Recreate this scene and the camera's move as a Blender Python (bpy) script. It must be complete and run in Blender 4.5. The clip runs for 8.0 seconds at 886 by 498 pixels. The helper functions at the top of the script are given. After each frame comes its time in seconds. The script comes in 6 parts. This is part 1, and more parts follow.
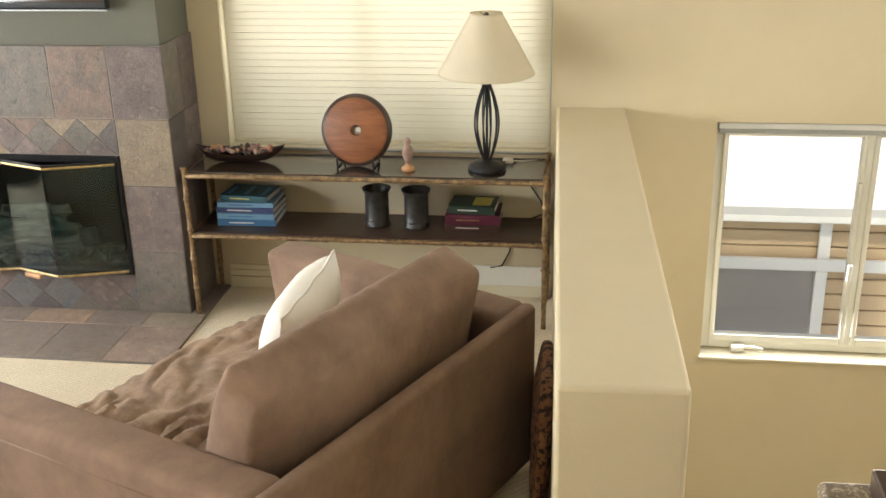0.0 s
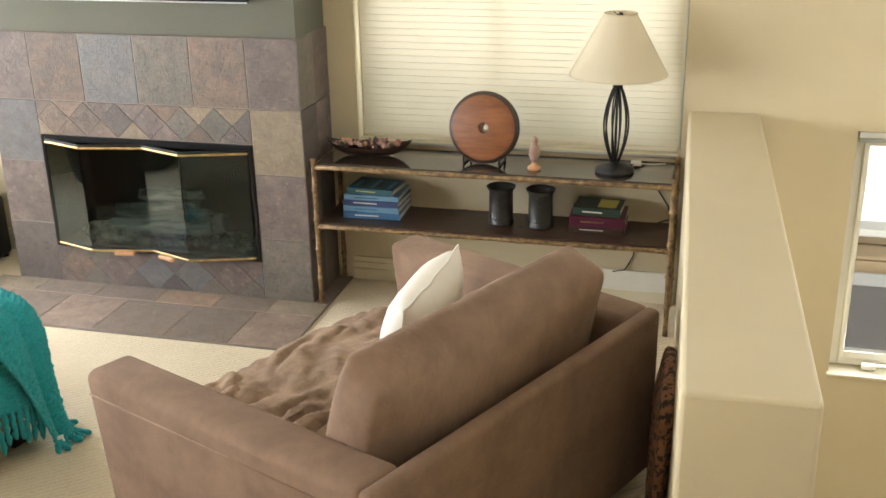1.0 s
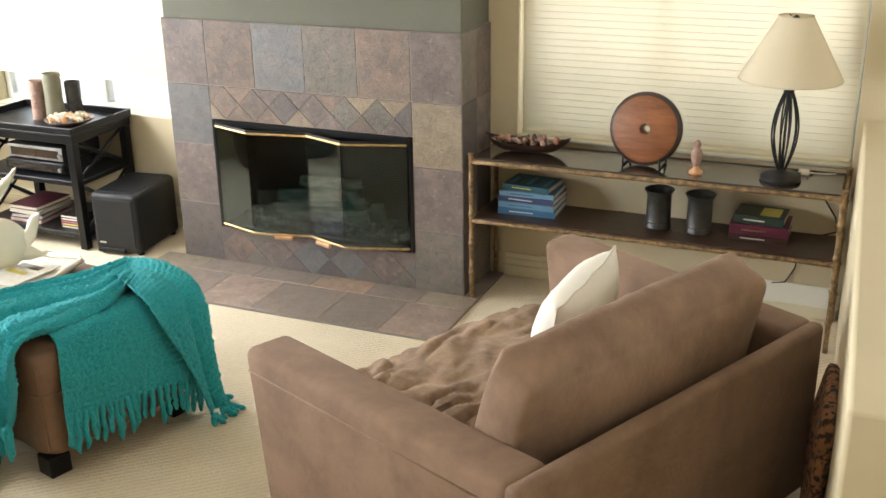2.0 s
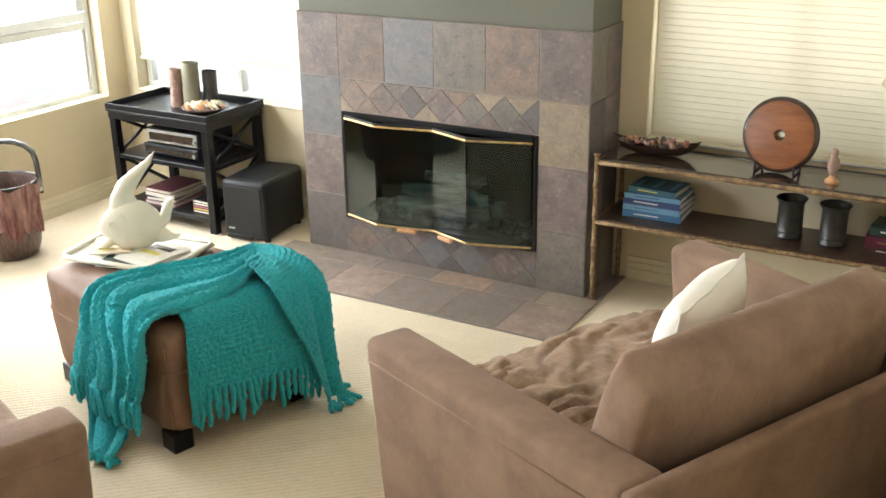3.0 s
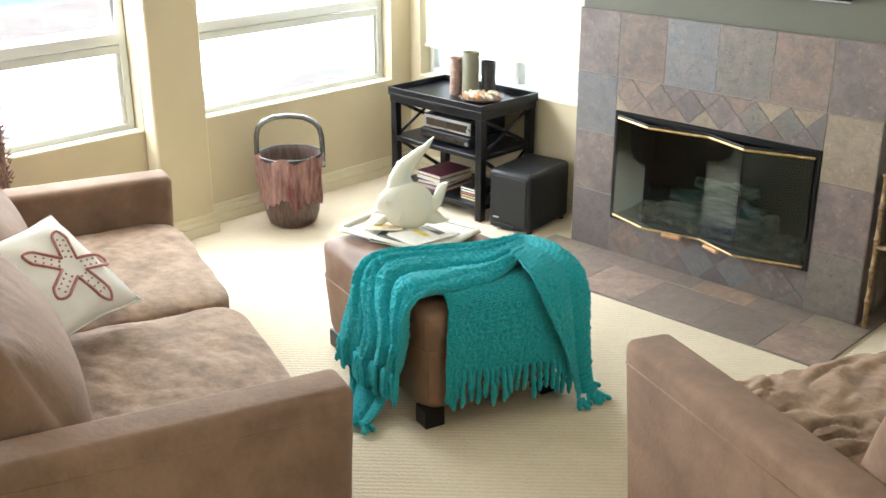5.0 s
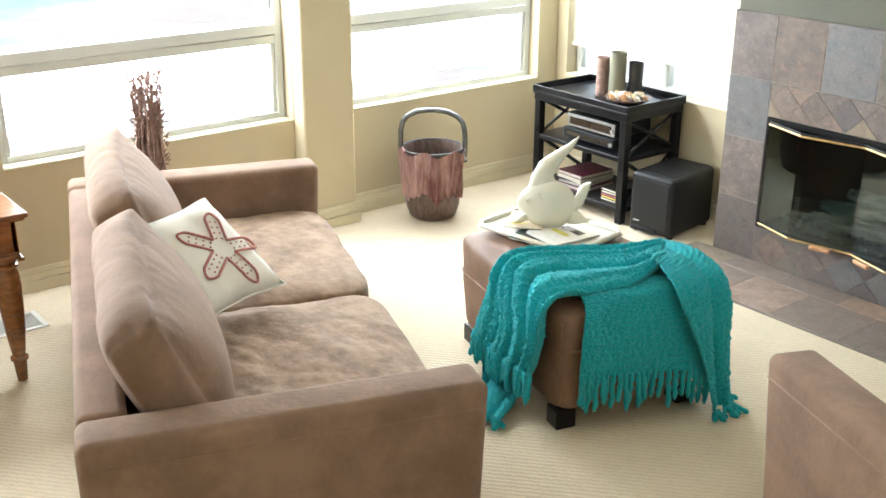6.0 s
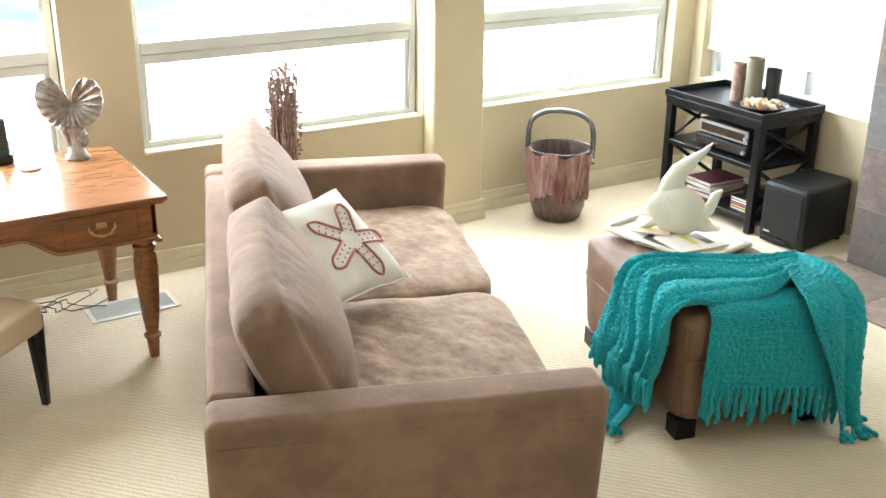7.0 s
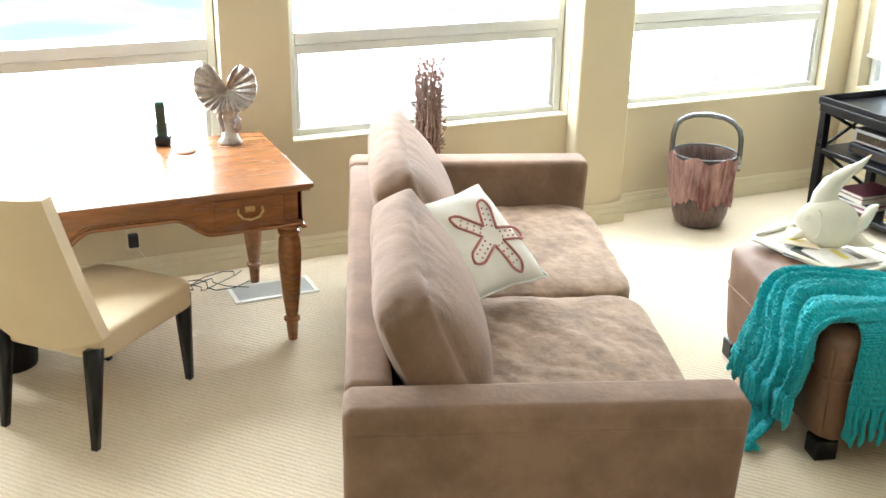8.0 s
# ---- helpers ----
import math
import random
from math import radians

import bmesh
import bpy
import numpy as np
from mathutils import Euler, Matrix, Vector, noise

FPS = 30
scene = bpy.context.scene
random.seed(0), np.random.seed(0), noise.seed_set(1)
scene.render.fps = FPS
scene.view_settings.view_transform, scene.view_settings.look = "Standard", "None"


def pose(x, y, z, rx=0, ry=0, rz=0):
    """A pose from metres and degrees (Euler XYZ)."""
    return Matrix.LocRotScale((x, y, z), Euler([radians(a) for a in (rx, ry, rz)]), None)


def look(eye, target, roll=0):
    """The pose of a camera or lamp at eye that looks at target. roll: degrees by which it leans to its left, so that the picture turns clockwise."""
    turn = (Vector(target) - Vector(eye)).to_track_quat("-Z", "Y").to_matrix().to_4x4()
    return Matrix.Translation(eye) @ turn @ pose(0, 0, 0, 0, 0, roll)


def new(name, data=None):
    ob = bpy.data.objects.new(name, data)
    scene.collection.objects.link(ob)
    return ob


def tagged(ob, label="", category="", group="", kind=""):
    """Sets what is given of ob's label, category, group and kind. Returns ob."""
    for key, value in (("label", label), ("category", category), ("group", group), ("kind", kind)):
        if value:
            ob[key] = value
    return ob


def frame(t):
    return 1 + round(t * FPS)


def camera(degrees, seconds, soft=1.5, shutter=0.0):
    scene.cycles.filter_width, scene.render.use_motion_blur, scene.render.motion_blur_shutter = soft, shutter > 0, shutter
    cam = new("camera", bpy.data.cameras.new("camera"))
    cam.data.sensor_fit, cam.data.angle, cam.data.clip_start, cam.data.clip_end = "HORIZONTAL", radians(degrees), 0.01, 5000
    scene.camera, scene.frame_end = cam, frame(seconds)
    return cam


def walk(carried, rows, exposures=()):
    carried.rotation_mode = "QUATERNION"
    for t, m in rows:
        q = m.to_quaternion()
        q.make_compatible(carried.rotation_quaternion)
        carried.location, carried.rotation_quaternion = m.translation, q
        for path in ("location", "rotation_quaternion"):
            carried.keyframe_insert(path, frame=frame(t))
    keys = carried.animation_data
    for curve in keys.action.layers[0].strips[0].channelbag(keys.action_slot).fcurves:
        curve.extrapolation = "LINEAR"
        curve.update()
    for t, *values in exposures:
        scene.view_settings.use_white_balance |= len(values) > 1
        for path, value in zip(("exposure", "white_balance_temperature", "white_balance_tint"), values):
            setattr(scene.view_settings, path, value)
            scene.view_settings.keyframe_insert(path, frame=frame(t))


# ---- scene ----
cam = camera(45.2, 8.0, soft=1.6)
PATH = [
    (0, (1.985, -1.726, 2.273), (1.721, 0.118, 1.545), -1.2),
    (0.5, (1.973, -1.726, 2.262), (1.613, 0.103, 1.539), -1.2),
    (1, (1.96, -1.729, 2.252), (1.48, 0.075, 1.532), -1.1),
    (1.5, (1.938, -1.738, 2.246), (1.322, 0.024, 1.528), -1.0),
    (3, (1.903, -1.74, 2.231), (0.969, -0.123, 1.515), -0.8),
    (3.5, (1.893, -1.75, 2.238), (0.867, -0.191, 1.521), -0.6),
    (4, (1.885, -1.761, 2.237), (0.761, -0.271, 1.519), -0.5),
    (4.5, (1.871, -1.775, 2.231), (0.656, -0.357, 1.514), -0.3),
    (6, (1.839, -1.818, 2.237), (0.373, -0.666, 1.513), 0.2),
    (6.5, (1.832, -1.825, 2.233), (0.298, -0.768, 1.507), 0.3),
    (7, (1.823, -1.851, 2.239), (0.234, -0.879, 1.511), 0.6),
    (7.5, (1.815, -1.868, 2.232), (0.166, -1.004, 1.502), 0.8),
    (8, (1.8, -1.891, 2.24), (0.102, -1.133, 1.503), 1.0),
]
EXPOSURES = [(0.0, 0.45, 6650, 11), (1.5, 0.42, 6650, 11), (3.0, 0.45, 6500, 10), (4.5, 0.42, 6250, 9), (6.0, 0.45, 6150, 7), (8.0, 0.5, 6100, 7)]
walk(cam, [(t, look(eye, target, roll)) for t, eye, target, roll in PATH], EXPOSURES)

# ---- light ----
world = bpy.data.worlds.new("sky")
scene.world = world
world.use_nodes = True
wn = world.node_tree
sky = wn.nodes.new("ShaderNodeTexSky")
sky.sky_type, sky.sun_disc = "NISHITA", False
sky.sun_elevation, sky.sun_rotation = radians(50), radians(200)
sky.dust_density = 3.0
wn.nodes["Background"].inputs["Strength"].default_value = 0.15
wn.links.new(sky.outputs["Color"], wn.nodes["Background"].inputs["Color"])

sun = new("sun", bpy.data.lights.new("sun", "SUN"))
sun.data.energy, sun.data.angle, sun.data.color = 4.0, radians(3), (1.0, 0.95, 0.86)
sun.matrix_world = look((-0.5, -14, 18), (0, 0, 0))


def area_lamp(name, centre, aim, width, height, watts, colour=(0.93, 0.97, 1.0)):
    lamp = new(name, bpy.data.lights.new(name, "AREA"))
    lamp.data.shape, lamp.data.size, lamp.data.size_y = "RECTANGLE", width, height
    lamp.data.energy, lamp.data.color = watts, colour
    lamp.matrix_world = look(centre, aim)
    return lamp


area_lamp("daylight_desk", (-3.585, -1.85, 1.50), (0, -1.85, 0.62), 2.1, 1.5, 170)
area_lamp("daylight_sofa", (-3.585, 0.43, 1.50), (0, 0.43, 0.62), 1.6, 1.5, 98)
area_lamp("daylight_corner", (-3.585, 2.42, 1.50), (0, 2.2, 0.62), 1.5, 1.5, 102)
area_lamp("daylight_shade_west", (-2.61, 3.475, 1.55), (-2.3, 0, 0.6), 1.5, 1.5, 22)
area_lamp("daylight_shade_east", (0.97, 3.475, 1.6), (0.97, 0, 1.2), 1.5, 1.5, 20)
area_lamp("daylight_stairs", (3.3, 3.45, 0.3), (3.3, 0, 0.1), 1.3, 1.0, 38)
# added fill with no visible source, to brighten the loveseat's back
area_lamp("fill_east", (4.52, 0.9, 2.0), (1.2, 0.5, 0.7), 2.0, 1.3, 25)

# ---- materials ----


def material(name, base, rough=0.6, metal=0.0, second=None, scale=8.0, detail=6.0, mix=0.5, bump=0.0, bump_scale=60.0,
             per_object=0.0, stretch=(1, 1, 1), spots=None, spot_scale=30.0, spot_at=0.62, sheen=0.0, coat=0.0, rough_var=0.0):
    """A surface with a base colour, a second colour at a large scale, fine grain relief and optional spots."""
    m = bpy.data.materials.new(name)
    m.use_nodes = True
    n, l = m.node_tree.nodes, m.node_tree.links
    b = n["Principled BSDF"]
    b.inputs["Roughness"].default_value, b.inputs["Metallic"].default_value = rough, metal
    b.inputs["Sheen Weight"].default_value = sheen
    b.inputs["Sheen Tint"].default_value = (*[0.5 + 0.5 * c / max(base) for c in base], 1)
    b.inputs["Coat Weight"].default_value = coat
    b.inputs["Coat Roughness"].default_value = 0.15
    co, mp = n.new("ShaderNodeTexCoord"), n.new("ShaderNodeMapping")
    mp.inputs["Scale"].default_value = stretch
    l.new(co.outputs["Object"], mp.inputs["Vector"])
    info = n.new("ShaderNodeObjectInfo")
    add = n.new("ShaderNodeVectorMath")
    add.operation = "ADD"
    l.new(mp.outputs["Vector"], add.inputs[0])
    mul = n.new("ShaderNodeMath")
    mul.operation = "MULTIPLY"
    mul.inputs[1].default_value = 17.0 if per_object else 0.0
    l.new(info.outputs["Random"], mul.inputs[0])
    l.new(mul.outputs[0], add.inputs[1])
    big = n.new("ShaderNodeTexNoise")
    big.inputs["Scale"].default_value, big.inputs["Detail"].default_value = scale, detail
    big.inputs["Roughness"].default_value = 0.68
    l.new(add.outputs["Vector"], big.inputs["Vector"])
    ramp = n.new("ShaderNodeMapRange")
    ramp.inputs["From Min"].default_value, ramp.inputs["From Max"].default_value = 0.37, 0.63
    l.new(big.outputs["Fac"], ramp.inputs["Value"])
    col = n.new("ShaderNodeMix")
    col.data_type = "RGBA"
    col.inputs["A"].default_value = (*base, 1)
    col.inputs["B"].default_value = (*(second or [c * 0.8 for c in base]), 1)
    k = n.new("ShaderNodeMath")
    k.operation = "MULTIPLY"
    k.inputs[1].default_value = mix
    l.new(ramp.outputs["Result"], k.inputs[0])
    l.new(k.outputs[0], col.inputs["Factor"])
    out = col.outputs["Result"]
    if spots:
        s = n.new("ShaderNodeTexNoise")
        s.inputs["Scale"].default_value, s.inputs["Detail"].default_value = spot_scale, 3.0
        l.new(add.outputs["Vector"], s.inputs["Vector"])
        r = n.new("ShaderNodeMapRange")
        r.inputs["From Min"].default_value, r.inputs["From Max"].default_value = spot_at - 0.04, spot_at + 0.04
        l.new(s.outputs["Fac"], r.inputs["Value"])
        c2 = n.new("ShaderNodeMix")
        c2.data_type = "RGBA"
        c2.inputs["B"].default_value = (*spots, 1)
        l.new(r.outputs["Result"], c2.inputs["Factor"])
        l.new(out, c2.inputs["A"])
        out = c2.outputs["Result"]
    if per_object:
        h = n.new("ShaderNodeHueSaturation")
        v = n.new("ShaderNodeMapRange")
        v.inputs["To Min"].default_value, v.inputs["To Max"].default_value = 1 - per_object, 1 + per_object
        l.new(info.outputs["Random"], v.inputs["Value"])
        l.new(v.outputs["Result"], h.inputs["Value"])
        l.new(out, h.inputs["Color"])
        out = h.outputs["Color"]
    l.new(out, b.inputs["Base Color"])
    if rough_var:
        rv = n.new("ShaderNodeMapRange")
        rv.inputs["To Min"].default_value, rv.inputs["To Max"].default_value = rough - rough_var, rough + rough_var
        l.new(big.outputs["Fac"], rv.inputs["Value"])
        l.new(rv.outputs["Result"], b.inputs["Roughness"])
    if bump:
        g = n.new("ShaderNodeTexNoise")
        g.inputs["Scale"].default_value, g.inputs["Detail"].default_value = bump_scale, 7.0
        l.new(add.outputs["Vector"], g.inputs["Vector"])
        bp = n.new("ShaderNodeBump")
        bp.inputs["Strength"].default_value, bp.inputs["Distance"].default_value = bump, 0.01
        l.new(g.outputs["Fac"], bp.inputs["Height"])
        l.new(bp.outputs["Normal"], b.inputs["Normal"])
    return m


def glass_material(name, tint=(0.95, 0.98, 0.97), rough=0.0, ior=1.45):
    m = bpy.data.materials.new(name)
    m.use_nodes = True
    b = m.node_tree.nodes["Principled BSDF"]
    b.inputs["Base Color"].default_value = (*tint, 1)
    b.inputs["Roughness"].default_value = rough
    b.inputs["Transmission Weight"].default_value = 1.0
    b.inputs["IOR"].default_value = ior
    return m


def carpet_material():
    """Cream loop carpet with low ribs."""
    m = material("cream_loop_carpet", (0.70, 0.60, 0.44), 0.95, second=(0.63, 0.53, 0.38), scale=1.6, mix=0.7, sheen=0.2)
    n, l = m.node_tree.nodes, m.node_tree.links
    b = n["Principled BSDF"]
    co = n.new("ShaderNodeTexCoord")
    w = n.new("ShaderNodeTexWave")
    w.wave_type, w.bands_direction = "BANDS", "Y"
    w.inputs["Scale"].default_value, w.inputs["Distortion"].default_value = 13.0, 3.0
    w.inputs["Detail"].default_value, w.inputs["Detail Scale"].default_value = 2.0, 4.0
    mp = n.new("ShaderNodeMapping")
    mp.inputs["Rotation"].default_value = (0, 0, radians(-42))
    l.new(co.outputs["Object"], mp.inputs["Vector"])
    l.new(mp.outputs["Vector"], w.inputs["Vector"])
    g = n.new("ShaderNodeTexNoise")
    g.inputs["Scale"].default_value, g.inputs["Detail"].default_value = 95.0, 3.0
    l.new(co.outputs["Object"], g.inputs["Vector"])
    a = n.new("ShaderNodeMath")
    a.operation = "MULTIPLY_ADD"
    a.inputs[1].default_value = 0.7
    l.new(w.outputs["Fac"], a.inputs[0])
    l.new(g.outputs["Fac"], a.inputs[2])
    bp = n.new("ShaderNodeBump")
    bp.inputs["Strength"].default_value, bp.inputs["Distance"].default_value = 0.6, 0.007
    l.new(a.outputs[0], bp.inputs["Height"])
    l.new(bp.outputs["Normal"], b.inputs["Normal"])
    old = b.inputs["Base Color"].links[0].from_socket
    r = n.new("ShaderNodeMapRange")
    r.inputs["From Min"].default_value, r.inputs["From Max"].default_value = 0.35, 1.15
    r.inputs["To Min"].default_value, r.inputs["To Max"].default_value = 0.90, 1.04
    l.new(a.outputs[0], r.inputs["Value"])
    h = n.new("ShaderNodeHueSaturation")
    l.new(r.outputs["Result"], h.inputs["Value"])
    l.new(old, h.inputs["Color"])
    l.new(h.outputs["Color"], b.inputs["Base Color"])
    return m


WALL = material("tan_wall_paint", (0.60, 0.52, 0.355), 0.7, second=(0.56, 0.48, 0.32), scale=2.0, mix=0.6, bump=0.12, bump_scale=90)
GREEN = material("sage_wall_paint", (0.118, 0.118, 0.088), 0.7, second=(0.105, 0.105, 0.078), scale=2.5, mix=0.6, bump=0.12, bump_scale=90)
WHITE = material("white_trim_paint", (0.78, 0.77, 0.70), 0.45, second=(0.70, 0.69, 0.62), scale=4, mix=0.5)
CREAM = material("cream_trim_paint", (0.70, 0.64, 0.47), 0.45, second=(0.64, 0.58, 0.41), scale=4, mix=0.5)
CEIL = material("white_ceiling_paint", (0.8, 0.78, 0.72), 0.9, bump=0.15, bump_scale=120)
CARPET = carpet_material()
VINYL = material("grey_vinyl_frame", (0.62, 0.63, 0.60), 0.4, second=(0.55, 0.56, 0.53), scale=6, mix=0.4)
GLASS = glass_material("window_glass")
SCREEN_GLASS = glass_material("smoked_fire_glass", (0.36, 0.56, 0.58), 0.0, 1.45)
SUEDE = material("brown_microsuede", (0.252, 0.158, 0.104), 0.88, second=(0.146, 0.088, 0.056), scale=3.4, detail=9, mix=0.8, bump=0.22,
                 bump_scale=55, sheen=0.10)
SEAT_SUEDE = material("worn_brown_microsuede", (0.31, 0.205, 0.128), 0.88, second=(0.150, 0.088, 0.050), scale=9, detail=9, mix=0.95, bump=0.35,
                      bump_scale=30, sheen=0.2)
LEATHER = material("brown_leather", (0.22, 0.125, 0.075), 0.6, second=(0.14, 0.075, 0.043), scale=7, mix=0.7, bump=0.2, bump_scale=120)
BLACK = material("black_lacquer", (0.006, 0.006, 0.007), 0.3, second=(0.010, 0.010, 0.011), scale=9, mix=0.5, rough_var=0.08)
PLASTIC = material("charcoal_plastic", (0.009, 0.010, 0.012), 0.42, second=(0.013, 0.014, 0.016), scale=12, mix=0.5, bump=0.1, bump_scale=300)
SILVER = material("brushed_silver", (0.55, 0.56, 0.57), 0.35, 0.9, scale=20, mix=0.3)
BRASS = material("aged_brass", (0.62, 0.46, 0.22), 0.33, 1.0, second=(0.30, 0.20, 0.09), scale=26, mix=0.7, rough_var=0.1)
GILT = material("worn_gilt_bamboo", (0.34, 0.22, 0.10), 0.45, 0.2, second=(0.085, 0.048, 0.028), scale=34, mix=0.95, bump=0.2, bump_scale=90)
DARKWOOD = material("dark_walnut", (0.055, 0.03, 0.02), 0.3, second=(0.032, 0.017, 0.012), scale=5, mix=0.8, stretch=(1, 12, 12), rough_var=0.08)
for m in (BLACK, PLASTIC):
    m.node_tree.nodes["Principled BSDF"].inputs["Specular IOR Level"].default_value = 0.3
IRON = material("black_wrought_iron", (0.022, 0.022, 0.025), 0.5, 0.6, second=(0.035, 0.034, 0.036), scale=30, mix=0.5, bump=0.15)


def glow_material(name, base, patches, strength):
    """An emissive stand-in for the overexposed view far outside: pale, with soft patches of colour, giving off
    daylight.
    """
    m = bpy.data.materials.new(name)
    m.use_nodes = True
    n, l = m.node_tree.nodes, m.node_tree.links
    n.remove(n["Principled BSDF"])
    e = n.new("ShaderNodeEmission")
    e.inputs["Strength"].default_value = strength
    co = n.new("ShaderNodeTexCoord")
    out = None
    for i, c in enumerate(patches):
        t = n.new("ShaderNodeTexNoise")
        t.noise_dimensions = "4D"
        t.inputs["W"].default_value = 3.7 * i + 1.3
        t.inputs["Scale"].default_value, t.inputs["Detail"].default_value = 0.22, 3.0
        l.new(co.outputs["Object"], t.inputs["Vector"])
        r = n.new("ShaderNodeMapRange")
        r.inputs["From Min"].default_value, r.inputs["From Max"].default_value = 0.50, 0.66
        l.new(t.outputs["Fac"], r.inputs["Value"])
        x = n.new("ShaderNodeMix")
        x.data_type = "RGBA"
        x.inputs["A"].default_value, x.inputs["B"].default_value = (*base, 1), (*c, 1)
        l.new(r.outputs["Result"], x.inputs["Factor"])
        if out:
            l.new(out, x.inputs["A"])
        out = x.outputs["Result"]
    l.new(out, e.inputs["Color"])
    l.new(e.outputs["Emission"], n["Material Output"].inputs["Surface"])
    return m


def shade_material(name, colour, glow_through):
    """Thin cloth that scatters light on both sides."""
    m = bpy.data.materials.new(name)
    m.use_nodes = True
    n, l = m.node_tree.nodes, m.node_tree.links
    n.remove(n["Principled BSDF"])
    d, t, x = n.new("ShaderNodeBsdfDiffuse"), n.new("ShaderNodeBsdfTranslucent"), n.new("ShaderNodeMixShader")
    w = n.new("ShaderNodeTexNoise")
    w.inputs["Scale"].default_value = 180.0
    k = n.new("ShaderNodeMix")
    k.data_type = "RGBA"
    k.inputs["A"].default_value, k.inputs["B"].default_value = (*colour, 1), (*[c * 0.86 for c in colour], 1)
    l.new(w.outputs["Fac"], k.inputs["Factor"])
    for s in (d, t):
        l.new(k.outputs["Result"], s.inputs["Color"])
    x.inputs["Fac"].default_value = glow_through
    l.new(d.outputs["BSDF"], x.inputs[1])
    l.new(t.outputs["BSDF"], x.inputs[2])
    l.new(x.outputs["Shader"], n["Material Output"].inputs["Surface"])
    return m


BACKDROP = glow_material("glowing_distance", (1.0, 1.0, 1.0), [(0.56, 0.74, 0.78), (0.62, 0.74, 0.56), (0.80, 0.60, 0.60)], 0.98)
BLIND = shade_material("cream_pleated_shade", (0.74, 0.68, 0.52), 0.24)
LAMPSHADE = shade_material("cream_linen_lampshade", (0.80, 0.72, 0.55), 0.35)


def slate_material(name, base, second, vein, rough=0.55, scale=9.0):
    """Riven slate: clouds of two colours, fine split layers, streaks of a third colour and a flaky relief."""
    m = material(name, base, rough, second=second, scale=scale, detail=9, mix=0.95, per_object=0.12, rough_var=0.14,
                 spots=vein, spot_scale=scale * 3.0, spot_at=0.64)
    n, l = m.node_tree.nodes, m.node_tree.links
    b = n["Principled BSDF"]
    co, info, add = n.new("ShaderNodeTexCoord"), n.new("ShaderNodeObjectInfo"), n.new("ShaderNodeVectorMath")
    add.operation = "ADD"
    l.new(co.outputs["Object"], add.inputs[0])
    mul = n.new("ShaderNodeMath")
    mul.operation = "MULTIPLY"
    mul.inputs[1].default_value = 23.0
    l.new(info.outputs["Random"], mul.inputs[0])
    l.new(mul.outputs[0], add.inputs[1])
    flake, grain = n.new("ShaderNodeTexNoise"), n.new("ShaderNodeTexNoise")
    flake.inputs["Scale"].default_value, flake.inputs["Detail"].default_value, flake.inputs["Distortion"].default_value = 16.0, 10.0, 0.8
    flake.inputs["Roughness"].default_value = 0.72
    grain.inputs["Scale"].default_value, grain.inputs["Detail"].default_value = 85.0, 6.0
    step = n.new("ShaderNodeMath")
    step.operation = "SNAP"
    step.inputs[1].default_value = 0.07
    for t in (flake, grain):
        l.new(add.outputs["Vector"], t.inputs["Vector"])
    l.new(flake.outputs["Fac"], step.inputs[0])
    mix = n.new("ShaderNodeMath")
    mix.operation = "MULTIPLY_ADD"
    mix.inputs[1].default_value = 0.35
    l.new(grain.outputs["Fac"], mix.inputs[0])
    l.new(step.outputs[0], mix.inputs[2])
    bp = n.new("ShaderNodeBump")
    bp.inputs["Strength"].default_value, bp.inputs["Distance"].default_value = 0.75, 0.012
    l.new(mix.outputs[0], bp.inputs["Height"])
    l.new(bp.outputs["Normal"], b.inputs["Normal"])
    old = b.inputs["Base Color"].links[0].from_socket
    v, h = n.new("ShaderNodeMapRange"), n.new("ShaderNodeHueSaturation")
    v.inputs["From Min"].default_value, v.inputs["From Max"].default_value = 0.45, 0.95
    v.inputs["To Min"].default_value, v.inputs["To Max"].default_value = 0.72, 1.22
    l.new(mix.outputs[0], v.inputs["Value"])
    l.new(v.outputs["Result"], h.inputs["Value"])
    l.new(old, h.inputs["Color"])
    l.new(h.outputs["Color"], b.inputs["Base Color"])
    return m


STONES = (("mauve", (0.228, 0.175, 0.156), (0.152, 0.123, 0.114), (0.26, 0.20, 0.17)), ("rust", (0.245, 0.170, 0.130), (0.150, 0.125, 0.108), (0.26, 0.165, 0.132)),
          ("blue", (0.165, 0.168, 0.178), (0.195, 0.175, 0.166), (0.145, 0.150, 0.160)), ("green", (0.165, 0.150, 0.128), (0.215, 0.178, 0.148), (0.125, 0.125, 0.105)),
          ("tan", (0.330, 0.262, 0.185), (0.270, 0.215, 0.155), (0.36, 0.28, 0.19)), ("dark", (0.130, 0.112, 0.108), (0.150, 0.122, 0.110), (0.105, 0.10, 0.10)))
SLATE = {k: slate_material(k + "_slate", *[[0.9 * x for x in y] for y in (a, b, c)]) for k, a, b, c in STONES}
# hearth copies: sealed gloss, with colours raised to carry the brighter light there
SEALED_LIT = {k: slate_material(k + "_slate_sealed_lit", *[(1.75 * y[0], 1.66 * y[1], 1.50 * y[2]) for y in (a, b, c)], 0.34) for k, a, b, c in STONES}
GROUT = material("grey_grout", (0.24, 0.21, 0.185), 0.9, second=(0.19, 0.17, 0.15), scale=30, mix=0.6, bump=0.3, bump_scale=200)
SOOT = material("sooty_firebrick", (0.014, 0.013, 0.012), 0.95, second=(0.022, 0.02, 0.018), scale=5, mix=0.6, bump=0.4, bump_scale=30)
LOG = material("ceramic_log", (0.24, 0.20, 0.16), 0.9, second=(0.035, 0.03, 0.026), scale=14, mix=1.0, bump=0.8, bump_scale=30, stretch=(1, 1, 5))
